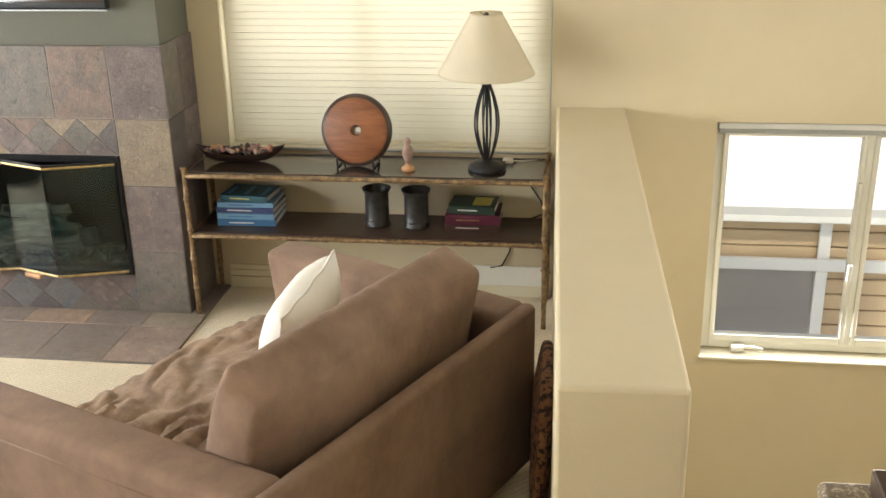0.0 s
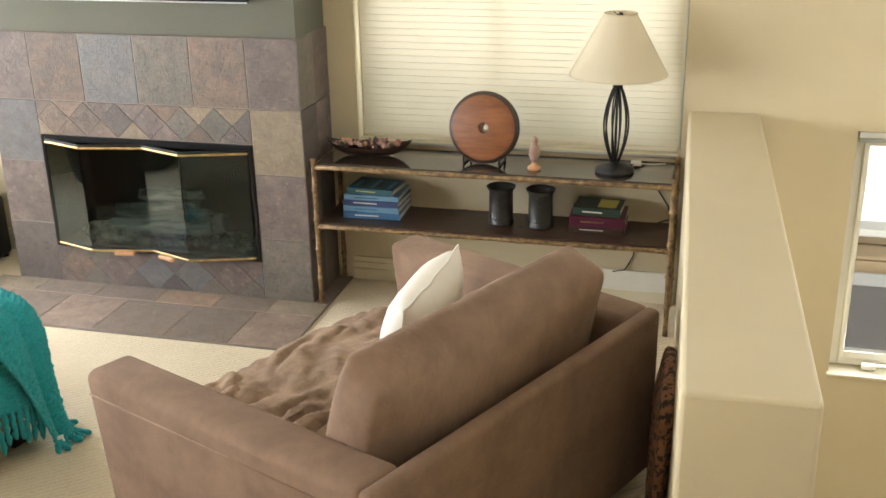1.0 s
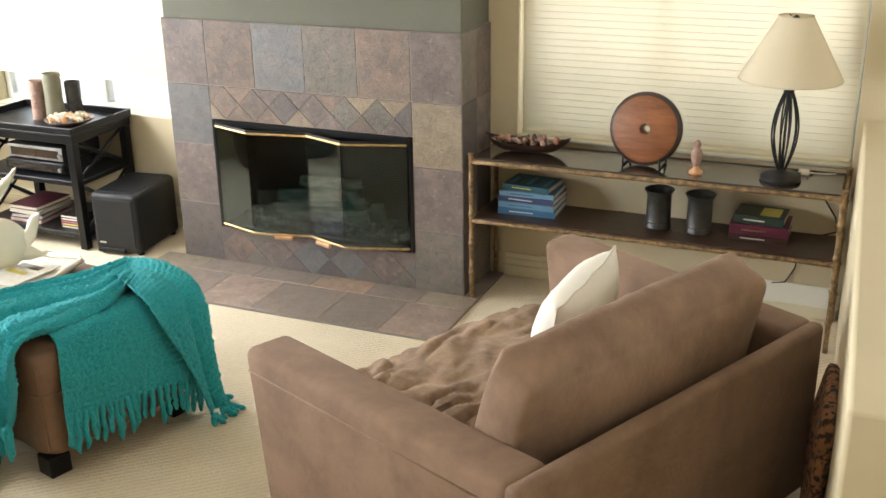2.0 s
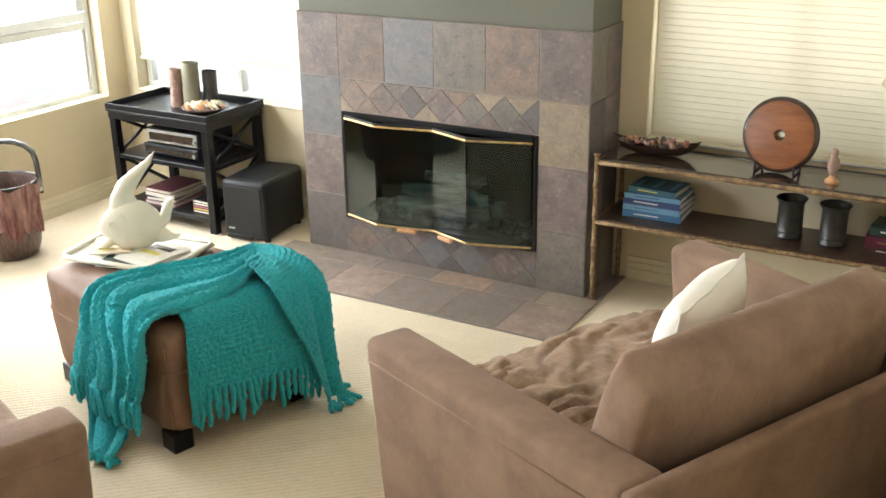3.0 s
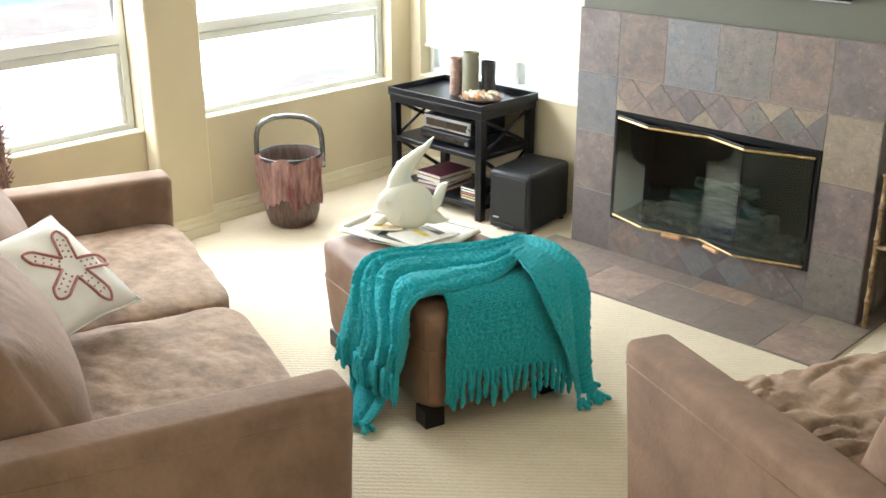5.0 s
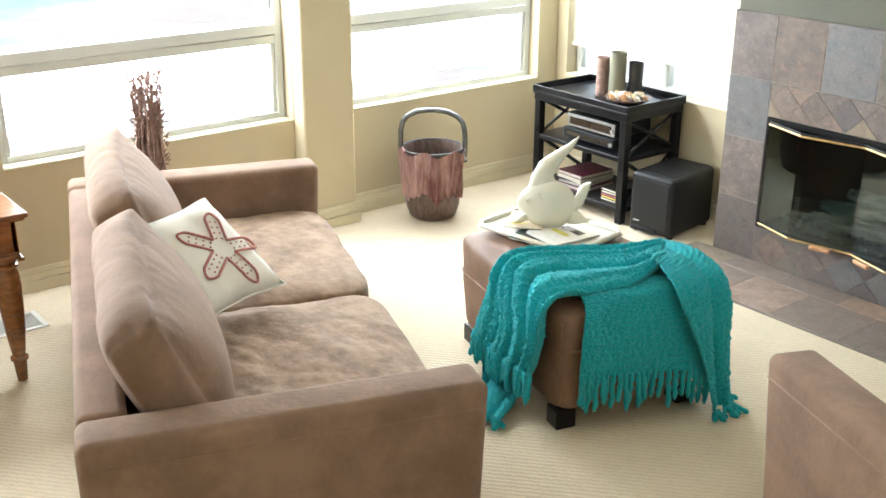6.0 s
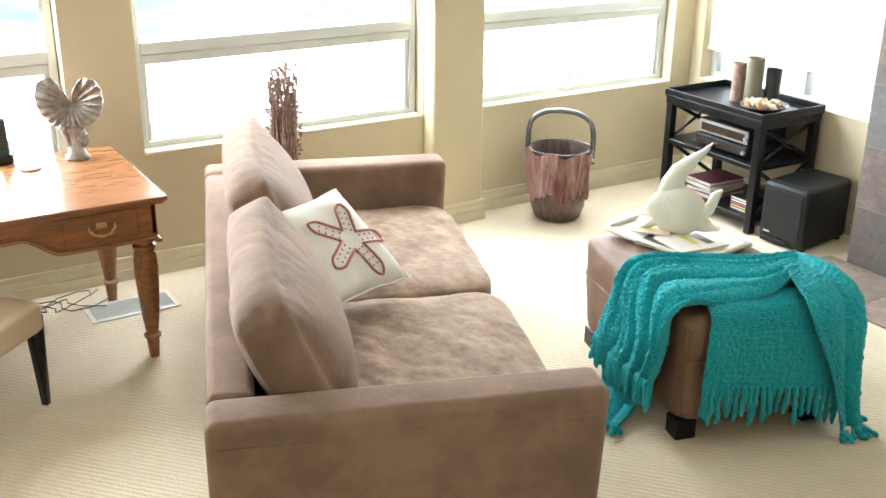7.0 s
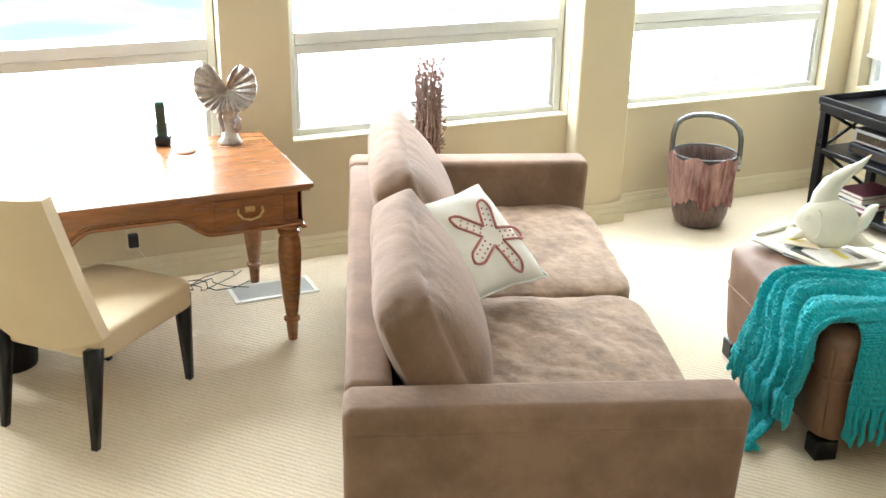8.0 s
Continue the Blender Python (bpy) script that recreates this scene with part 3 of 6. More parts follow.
KINK = [(-1.452, 2.994), (-1.20, 2.915), (-0.873, 2.975), (-0.62, 2.885), (-0.296, 2.985)]
for (xa, ya), (xb, yb) in zip(KINK, KINK[1:]):
    d = math.degrees(math.atan2(yb - ya, xb - xa))
    ln = math.hypot(xb - xa, yb - ya)
    m = pose(xa, ya, 0, 0, 0, d)
    p = part("glass_panel", box((0.004, -0.003, 0.245), (ln - 0.004, 0.003, 0.795), 0.001, 1, m), SCREEN_GLASS, fire, "smoked glass fire screen panel")
    for z in (0.795, 0.232):
        part("brass_rail", box((0.0, -0.008, z), (ln, 0.008, z + 0.013), 0.003, 1, m), BRASS, p, "bright brass rail")
    part("channel", box((0.0, -0.006, 0.808), (ln, 0.006, 0.818), 0.001, 1, m), BLACK, p)
for x, y, a in ((-1.02, 2.937, 10), (-0.76, 2.92, -20)):
    part("handle", box((-0.055, -0.03, 0.222), (0.055, -0.006, 0.245), 0.008, 3, pose(x, y, 0, 0, 0, a)), MAPLE, fire, "turned wooden door handle")
# logs on a grate
grate = part("grate", tube([(-1.15, 3.12, 0.26), (-0.6, 3.12, 0.26)], 0.008), IRON, fire, "black iron log grate")
for x in (-1.12, -1.0, -0.88, -0.76, -0.64):
    part("bar", tube([(x, 3.08, 0.30), (x, 3.10, 0.265), (x, 3.30, 0.265)], 0.007), IRON, grate)
rng = random.Random(17)
bm = bmesh.new()
for k in range(150):
    q = bmesh.ops.create_icosphere(bm, subdivisions=1, radius=rng.uniform(0.012, 0.028))["verts"]
    at = Vector((rng.uniform(-1.42, -0.32), rng.uniform(3.05, 3.33), 0.238 + 0.02 * rng.random()))
    for v in q:
        v.co = v.co * (1 + 0.3 * noise.noise(v.co * 70 + at * 9)) + at
tagged(part("lava_stone", bm, LOG, fire, "grey lava stones strewn under the logs"), kind="stuff")
for x, y, z, a, ln, r in ((-0.9, 3.14, 0.315, 4, 0.55, 0.045), (-0.87, 3.25, 0.325, -6, 0.6, 0.055), (-0.95, 3.19, 0.40, 18, 0.45, 0.04), (-0.78, 3.2, 0.41, -28, 0.4, 0.035),
                          (-0.88, 3.22, 0.47, 8, 0.36, 0.035)):
    bm = tube([(-ln / 2 + ln * i / 8, 0.012 * math.sin(i * 1.7), 0.008 * math.cos(i * 2.3)) for i in range(9)],
              [r * (0.9 + 0.14 * math.sin(i * 2.1 + x * 9)) for i in range(9)], 12)
    part("log", moved(bm, pose(x, y, z, 0, 0, a)), LOG, fire, "charred ceramic gas log")

# ---- television ----
tv = thing("television", "flat black television mounted above the fireplace", "television")
part("bezel", box((-1.50, 2.945, 1.552), (-0.21, 2.985, 2.29), 0.008), PLASTIC, tv)
part("display", box((-1.475, 2.940, 1.585), (-0.235, 2.9455, 2.265), 0.001, 1), SMOKED, tv, "dark glossy display")
part("lower_trim", box((-1.50, 2.941, 1.545), (-0.21, 2.985, 1.5515), 0.001, 1), SILVER, tv, "thin silver trim")
part("wall_mount", box((-1.05, 2.985, 1.75), (-0.65, 3.02, 2.1), 0.004), BLACK, tv)


# ---- sofas ----
def back_cushion(x0, x1, quad, seed, crown=0.045, front=0.10, n=40):
    """A loose boxed cushion between x0 and x1; quad: its section as (y, z) at the back foot, front foot, back top and front top."""
    bm = bmesh.new()
    bmesh.ops.create_cube(bm, size=2.0)
    bmesh.ops.subdivide_edges(bm, edges=bm.edges[:], cuts=n, use_grid_fill=True)
    bb, fb, bt, ft = [Vector((0, *q)) for q in quad]
    power, half = 9.0, (x1 - x0) / 2
    for v in bm.verts:
        c = v.co.copy()
        d = c / (abs(c.x) ** power + abs(c.y) ** power + abs(c.z) ** power) ** (1 / power)
        a, t = (d.y + 1) / 2, (d.z + 1) / 2
        q = bb.lerp(fb, a).lerp(bt.lerp(ft, a), t)
        full = max(0, 1 - c.x ** 4)
        q.y += front * d.y * full * max(0, 1 - c.z ** 2) * (1.0 if d.y > 0 else 0.4)
        q.z += crown * max(0, d.z) * full * max(0, 1 - c.y ** 2) - 0.010 * max(0, d.z) * max(0, 1 - c.x ** 2)
        ear = max(0, abs(c.x) - 0.72) / 0.28 * max(0, c.z - 0.5) / 0.5
        q.z += 0.014 * ear * max(0, c.y)
        q.x = (x0 + x1) / 2 + d.x * half + d.x * (0.012 * ear + 0.020 * max(0, 1 - c.y ** 2) * max(0, 1 - c.z ** 2) * abs(d.x) ** 6)
        w = Vector((q.x * 3 + seed, q.y * 3, q.z * 3))
        k = 0.007 * noise.noise(w)
        on_top = max(0.0, min(1.0, (t - 0.72) / 0.2))
        p = Vector((q.x * 11 + seed + 2.0 * noise.noise(w * 0.8), q.y * 2.6, q.z * 2.0))
        k -= 0.008 * on_top * max(0.0, 1 - 4.5 * abs(noise.noise(p)))
        q += d.normalized() * k
        v.co = q
    bm.normal_update()
    return bm


def seat_unit(name, label, L, D, m, seats, backs, quad, arm=0.17, H=0.70, seat_z=0.49, splay=0.0, crease=0.01, creased=0.0, roll=0.03, back_t=0.15, wrap=False, rake=0.03):
    """A square-armed settee whose arms and back share one height; x runs along it, y from back to front."""
    s = thing(name, label, "sofa", m)
    part("base", box((-L / 2 + 0.02, 0.03, 0.06), (L / 2 - 0.02, D - 0.05, 0.30), 0.03, 3), SUEDE, s)
    inner = L / 2 - arm
    bm = bmesh.new()
    reach = L / 2 + 0.002 if wrap else inner - 0.001
    add_box(bm, (-reach, -0.004 if wrap else 0.004, 0.05), (reach, back_t, H - 0.004), roll, 5)
    part("back_frame", bm, SUEDE, s)
    rear = back_t - 0.02 if wrap else 0.0
    for k in (-1, 1):
        x0, x1 = sorted((k * inner, k * L / 2))
        bm = box((x0, rear, 0.05), (x1, D, H), 0.036, 6)
        bmesh.ops.bisect_plane(bm, geom=bm.verts[:] + bm.edges[:] + bm.faces[:], plane_co=(0, 0, H - 0.078), plane_no=(0, 0, 1))
        for v in bm.verts:
            if v.co.z > H - 0.077 or abs(v.co.z - (H - 0.078)) < 1e-4:
                v.co.x += math.copysign(0.004, v.co.x - k * (L / 2 - arm / 2))
            v.co.x += k * splay * v.co.y / D
            v.co.y -= rake * (1 - v.co.z / H) * v.co.y / D
        a = part("arm", bm, SUEDE, s)
        xo = k * (L / 2 + 0.002)
        part("piping", tube([(xo + k * splay * y / D, y, H - 0.078) for y in (rear + 0.03, D * 0.5, D - 0.03)], 0.0045, 6), SUEDE, a)
        for y in (0.08, D - 0.09):
            part("foot", box((k * (L / 2 - 0.1) - 0.035, y - 0.035, 0), (k * (L / 2 - 0.1) + 0.035, y + 0.035, 0.07), 0.005), DARKWOOD, s)
    w = (L - 2 * arm + splay) / seats
    for i in range(seats):
        x = (i + 0.5 - seats / 2) * w
        bm = soft_block((w * 1.0, D - 0.16, 0.21), (0, 0.0, 0.022), 9, 60, 0.004, i * 3.1 + L, 0.012)
        for v in bm.verts:
            if v.co.z > 0.05:
                p = v.co * 7 + Vector((L * 3, i * 5.0, 0))
                p += 0.8 * Vector((noise.noise(p * 0.5), noise.noise(p * 0.5 + Vector((7, 0, 0))), 0))
                q = Vector((p.x * 0.55 + p.y * 0.5, p.y * 1.3 - p.x * 0.9, 0))
                where = max(0.0, 0.55 + 0.9 * noise.noise(Vector((v.co.x * 2.2 + L, v.co.y * 2.2 + i, 3))) + creased * max(0, -v.co.x / w) * 2)
                v.co.z -= crease * where * max(0.0, 1 - 3.2 * abs(noise.noise(q)))
        part("seat_cushion", moved(bm, pose(x, 0.15 + (D - 0.16) / 2, seat_z - 0.105)), SEAT_SUEDE, s, "creased brown seat cushion")
    for x0, x1 in backs:
        rise = 0.035 if x1 < 0 else 0.0
        part("back_cushion", back_cushion(x0, x1, [(y, z + rise * (z > 0.6)) for y, z in quad], x0 * 5 + L), SUEDE, s, "plump loose back cushion")
    return s


seat_unit("sofa", "brown microsuede two-seat sofa with square arms", 2.57, 1.20, pose(-1.917, -0.648, 0, 0, 0, -19.5), 2,
          [(-1.10, -0.005), (0.005, 1.09)], ((0.27, 0.475), (0.475, 0.475), (0.085, 0.885), (0.255, 0.965)), crease=0.007)
seat_unit("loveseat", "brown microsuede loveseat with one wide seat cushion", 1.48, 1.205, pose(1.50, 1.10, 0, 0, 0, 64.5), 1,
          [(-0.575, 0.56)], ((0.165, 0.475), (0.43, 0.475), (0.10, 0.885), (0.262, 0.955)), splay=0.06, crease=0.026, creased=1.0, roll=0.024, back_t=0.055, wrap=True, rake=0.09)


def throw_pillow(name, label, size, thick, m, mat):
    """A square pillow with pulled-out corners and a seam."""
    p = thing(name, label, "pillow", m)
    n = 22
    bm = bmesh.new()
    for side in (1, -1):
        g = []
        for i in range(n + 1):
            row = []
            for j in range(n + 1):
                u, v = 2 * i / n - 1, 2 * j / n - 1
                pinch = 1 - 0.10 * (1 - u * u) * v * v - 0.10 * (1 - v * v) * u * u
                h = side * thick / 2 * ((1 - u ** 4) * (1 - v ** 4)) ** 0.55
                h += side * (0.010 * noise.noise(Vector((u * 2.2, v * 2.2, side))) + 0.004 * noise.noise(Vector((u * 6, v * 6, side)))) * (1 - u ** 4) * (1 - v ** 4)
                row.append(bm.verts.new((u * size / 2 * pinch, v * size / 2 * pinch, h)))
            g.append(row)
        for i in range(n):
            for j in range(n):
                q = (g[i][j], g[i + 1][j], g[i + 1][j + 1], g[i][j + 1])
                bm.faces.new(q if side > 0 else q[::-1])
    bmesh.ops.remove_doubles(bm, verts=bm.verts[:], dist=0.0004)
    part("cover", bm, mat, p, angle=2.5)
    edge = [(-1 + i / 8, -1) for i in range(16)] + [(1, -1 + i / 8) for i in range(16)] + [(1 - i / 8, 1) for i in range(16)] + [(-1, 1 - i / 8) for i in range(16)]
    rim = []
    for u, v in edge:
        k = size / 2 * (1 - 0.10 * (1 - u * u) * v * v - 0.10 * (1 - v * v) * u * u)
        rim.append((u * k, v * k, 0.003 * math.sin(9 * u + 7 * v)))
    part("piping", tube(rim, 0.0045, 6, closed=True), mat, p)
    return p


def pillow_height(size, thick, x, y):
    u, v = 2 * x / size, 2 * y / size
    return thick / 2 * (max(0, 1 - u ** 4) * max(0, 1 - v ** 4)) ** 0.55


PS, PT = 0.50, 0.15
SX0, SY0 = 0.055, -0.03  # the print sits off the middle
SOFA = pose(-1.917, -0.648, 0, 0, 0, -19.5)
pillow = throw_pillow("throw_pillow", "white linen pillow with a burgundy starfish print leaning on the sofa", PS, PT,
                      SOFA @ Matrix(((-0.64, -0.629, 0.447, 0.013), (0.77, -0.516, 0.371, 0.485), (0.0, 0.58, 0.815, 0.705), (0, 0, 0, 1))), LINEN)
# starfish: five outlined arms with dots
bm = bmesh.new()
for k in range(5):
    a = radians(137 + 72 * k)
    ax, ay = math.cos(a), math.sin(a)
    outline = []
    for i in range(15):
        s = -1 + 2 * i / 14
        r = 0.185 - 0.145 * abs(s) ** 1.6
        wv = 0.030 * math.copysign(min(1, abs(s) * 2.6), s)
        x, y = SX0 + ax * r - ay * wv, SY0 + ay * r + ax * wv
        outline.append((x, y, pillow_height(PS, PT, x, y) + 0.004))
    tube(outline, 0.0055, 6, bm)
    for i in range(4):
        for s in (-0.012, 0.012):
            r = 0.05 + 0.029 * i
            x, y = SX0 + ax * r - ay * s, SY0 + ay * r + ax * s
            tube([(x, y, pillow_height(PS, PT, x, y) + 0.001), (x, y, pillow_height(PS, PT, x, y) + 0.003)], 0.0045, 6, bm)
part("starfish_print", bm, BURGUNDY, pillow, "burgundy embroidered starfish")
LOVE = pose(1.50, 1.10, 0, 0, 0, 64.5)
throw_pillow("throw_pillow", "white and beige pillow leaning on the loveseat", 0.45, 0.20, LOVE @ pose(0.24, 0.69, 0.62, 0, 0, 18) @ pose(0, 0, 0, -72, 0, 0) @ pose(0, 0, 0, 0, 0, -10), LINEN)
bm = soft_block((0.055, 0.50, 0.56), (0.01, 0, 0), 5, 16, 0.012, 4.0, 0.01)
tagged(part("plush_blanket", moved(bm, pose(1.855, 1.58, 0.29, 0, 3, 2)), LEOPARD), "speckled brown plush blanket stuffed behind the loveseat", "blanket")

# ---- ottoman, throw, tray ----
OTT = pose(-1.172, 1.29, 0, 0, 0, -15.2)
ott = thing("ottoman", "brown upholstered ottoman on dark block feet", "ottoman", OTT)
bm = soft_block((1.01, 0.71, 0.46), (0.005, 0.005, 0.025), 12, 40, 0.010, 2.0, 0.006)
for v in bm.verts:
    k = 1 - 0.05 * (0.23 - v.co.z) / 0.46
    v.co.x, v.co.y = v.co.x * k, v.co.y * k
part("body", moved(bm, pose(0, 0, 0.305)), LEATHER, ott)
part("seam", tube([(0.4985 * math.copysign(abs(math.cos(a)) ** 0.17, math.cos(a)), 0.3515 * math.copysign(abs(math.sin(a)) ** 0.17, math.sin(a)), 0.36)
                   for a in np.linspace(0.02, 2 * math.pi + 0.02, 73)[:-1]], 0.006, 6, closed=True), LEATHER, ott)
part("corner_seam", tube([(0.4766 * (0.955 + 0.0042 * i), -0.335 * (0.955 + 0.0042 * i), 0.12 + 0.036 * i) for i in range(11)], 0.007, 6), LEATHER, ott)
for x in (-0.415, 0.415):
    for y in (-0.285, 0.285):
        part("foot", box((x - 0.045, y - 0.045, 0), (x + 0.045, y + 0.045, 0.085), 0.006), BLACK, ott, "black wooden block foot")


def sweep(guides, n, rows, relief):
    """A sheet that runs along guide lines laid side by side; relief(a, s) lifts it off its own surface. Returns the mesh and its last line of points."""
    def spline(pts, t):
        k = min(int(t * (len(pts) - 1)), len(pts) - 2)
        f = t * (len(pts) - 1) - k
        p = [Vector(pts[max(0, min(len(pts) - 1, k + i))]) for i in (-1, 0, 1, 2)]
        return 0.5 * (2 * p[1] + (p[2] - p[0]) * f + (2 * p[0] - 5 * p[1] + 4 * p[2] - p[3]) * f * f + (3 * p[1] - p[0] - 3 * p[2] + p[3]) * f ** 3)
    base = np.zeros((n + 1, rows + 1, 3))
    for i in range(rows + 1):
        across = [spline(g, i / rows) for g in guides]
        for j in range(n + 1):
            base[j, i] = spline(across, j / n)
    du, dv = np.gradient(base, axis=0), np.gradient(base, axis=1)
    nrm = np.cross(dv, du)
    nrm /= np.linalg.norm(nrm, axis=2, keepdims=True) + 1e-9
    centre = np.array((0.1, 0.0, 0.25))
    if (nrm * (base - centre)).sum() < 0:
        nrm = -nrm
    verts = []
    for depth in (0.0, 0.011):
        for j in range(n + 1):
            for i in range(rows + 1):
                q = Vector(base[j, i])
                h = relief(j / n, i / rows) + 0.006 * noise.noise(q * 60) + 0.005 * noise.noise(q * 130) - depth
                q += h * Vector(nrm[j, i])
                verts.append((q.x, q.y, max(q.z, 0.004 if depth else 0.012)))
    wide, skin = rows + 1, (n + 1) * (rows + 1)
    faces = []
    for j in range(n):
        for i in range(rows):
            a, b = j * wide + i, (j + 1) * wide + i
            faces += [(a, a + 1, b + 1, b), (skin + a, skin + b, skin + b + 1, skin + a + 1)]
    rim = [i for i in range(rows)] + [j * wide + rows for j in range(n)] + [n * wide + i for i in range(rows, 0, -1)] + [j * wide for j in range(n, 0, -1)]
    for a, b in zip(rim, rim[1:] + rim[:1]):
        faces.append((b, a, skin + a, skin + b))
    me = bpy.data.meshes.new("cloth")
    me.from_pydata(verts, [], faces)
    bm = bmesh.new()
    bm.from_mesh(me)
    bpy.data.meshes.remove(me)
    bmesh.ops.recalc_face_normals(bm, faces=bm.faces[:])
    return bm, [Vector(verts[j * wide + rows]) for j in range(n + 1)]


def pleat(a, count, wander):
    """Rounded ridges with narrow valleys between them."""
    return abs(math.sin(math.pi * (count * a + wander))) ** 0.75


def swath_relief(a, s):
    w = 0.8 * noise.noise(Vector((a * 2.4, s * 2.8, 1))) + 0.35 * math.sin(s * 4 + a * 3)
    ribs = 0.0026 * math.sin((s * 46 + 0.6 * math.sin(a * 30)) * 2 * math.pi)
    return (0.042 + 0.006 * s) * pleat(a, 4.6, w) + 0.010 * pleat(a, 11, 2 * w) - 0.014 + ribs


def sheet_relief(a, s):
    return 0.0024 * math.sin(s * 2 * math.pi * 30) + 0.010 * noise.noise(Vector((a * 5, s * 1.5, 4))) * s + 0.012 * max(0, 1 - 6 * abs(a - 0.70 - 0.1 * s)) * s


def flap_relief(a, s):
    w = 0.3 * noise.noise(Vector((a * 2, s * 2, 8)))
    return 0.034 * pleat(a, 2.6, w + 0.15 + 0.3 * s) * (0.5 + 0.5 * s) + 0.0024 * math.sin((s * 36 + a * 7) * 2 * math.pi) + 0.012 * max(0, 1 - 9 * a)


def tail_relief(a, s):
    return 0.02 * pleat(a, 2.2, 0.2 + 0.4 * s) + 0.002 * math.sin(s * 2 * math.pi * 22)


THROW = (
    ("end_fall", (((0.28, -0.20, 0.566), (0.43, -0.235, 0.574), (0.512, -0.258, 0.560), (0.535, -0.266, 0.50), (0.540, -0.275, 0.39), (0.545, -0.280, 0.275)),
                  ((0.28, 0.02, 0.575), (0.44, 0.01, 0.584), (0.520, 0.0, 0.566), (0.542, -0.005, 0.50), (0.548, -0.01, 0.37), (0.556, -0.01, 0.24)),
                  ((0.28, 0.33, 0.575), (0.44, 0.33, 0.585), (0.520, 0.33, 0.570), (0.545, 0.33, 0.50), (0.552, 0.33, 0.34), (0.560, 0.33, 0.20))), 120, 170, sheet_relief, 0.13, 5),
    ("side_fall", (((0.15, 0.33, 0.600), (0.10, 0.13, 0.583), (0.02, -0.09, 0.577), (-0.02, -0.29, 0.580), (-0.02, -0.375, 0.530), (-0.03, -0.400, 0.39), (-0.10, -0.425, 0.23)),
                   ((0.26, 0.26, 0.610), (0.26, 0.08, 0.590), (0.18, -0.10, 0.580), (0.17, -0.30, 0.582), (0.175, -0.380, 0.530), (0.18, -0.405, 0.38), (0.15, -0.42, 0.21)),
                   ((0.38, 0.20, 0.610), (0.46, 0.02, 0.596), (0.445, -0.13, 0.588), (0.465, -0.31, 0.578), (0.465, -0.385, 0.530), (0.45, -0.405, 0.40), (0.42, -0.41, 0.245))), 170, 150, swath_relief, 0.11, 4),
    ("trailing_corner", (((-0.10, -0.375, 0.34), (-0.09, -0.39, 0.18), (-0.02, -0.43, 0.07), (0.24, -0.58, 0.03)),
                         ((0.20, -0.365, 0.34), (0.22, -0.375, 0.18), (0.25, -0.40, 0.05), (0.36, -0.55, 0.022))), 60, 80, tail_relief, 0.05, 5),
    ("folded_corner", (((0.20, 0.22, 0.600), (0.40, 0.14, 0.615), (0.535, 0.115, 0.585), (0.575, 0.14, 0.49), (0.580, 0.22, 0.32), (0.590, 0.275, 0.14), (0.605, 0.295, 0.03)),
                       ((0.16, 0.31, 0.615), (0.36, 0.335, 0.632), (0.515, 0.355, 0.585), (0.555, 0.37, 0.48), (0.562, 0.378, 0.30), (0.572, 0.39, 0.13), (0.580, 0.405, 0.025)),
                       ((0.10, 0.335, 0.590), (0.24, 0.375, 0.595), (0.35, 0.395, 0.555), (0.40, 0.40, 0.46), (0.42, 0.40, 0.30), (0.45, 0.41, 0.14), (0.47, 0.42, 0.03))), 110, 180, flap_relief, 0.06, 4),
)
thr = thing("throw_blanket", "teal chenille throw with a knotted fringe draped over the ottoman", "blanket", OTT)
rng = random.Random(5)
for name, guides, across, rows, relief, long, every in THROW:
    bm, line = sweep(guides, across, rows, relief)
    fall = part(name, bm, TEAL, thr, angle=3.0)
    bm = bmesh.new()
    for i in range(1, len(line), every):
        q0 = line[i]
        ln = min(long * rng.uniform(0.8, 1.2), max(0.03, q0.z - 0.008))
        q1 = q0 + Vector((rng.uniform(-0.015, 0.015), rng.uniform(-0.015, 0.015), -ln))
        if long < 0.1 and q0.z < 0.1:
            q1 = q0 + Vector((0.05 * rng.uniform(0.3, 1.0), 0.05 * rng.uniform(-0.4, 1.0), -0.02))
        q1.z = max(q1.z, 0.008)
        pts = [q0 + Vector((0, 0, 0.012))] + [q0.lerp(q1, f) + Vector((rng.uniform(-0.004, 0.004), rng.uniform(-0.004, 0.004), 0)) for f in (0.15, 0.3, 0.45, 0.6, 0.75, 0.9)] + [q1]
        tube(pts, [0.008, 0.0135, 0.010, 0.013, 0.0095, 0.0125, 0.010, 0.005], 7, bm)
    tagged(part("fringe", bm, TEAL, fall, "knotted teal yarn fringe"), kind="stuff")
part("care_label", box((-0.016, -0.002, -0.022), (0.016, 0.002, 0.022), 0.001, 1, pose(0.628, 0.335, 0.036, -25, 0, 75)), LINEN, thr, "small white sewn label")

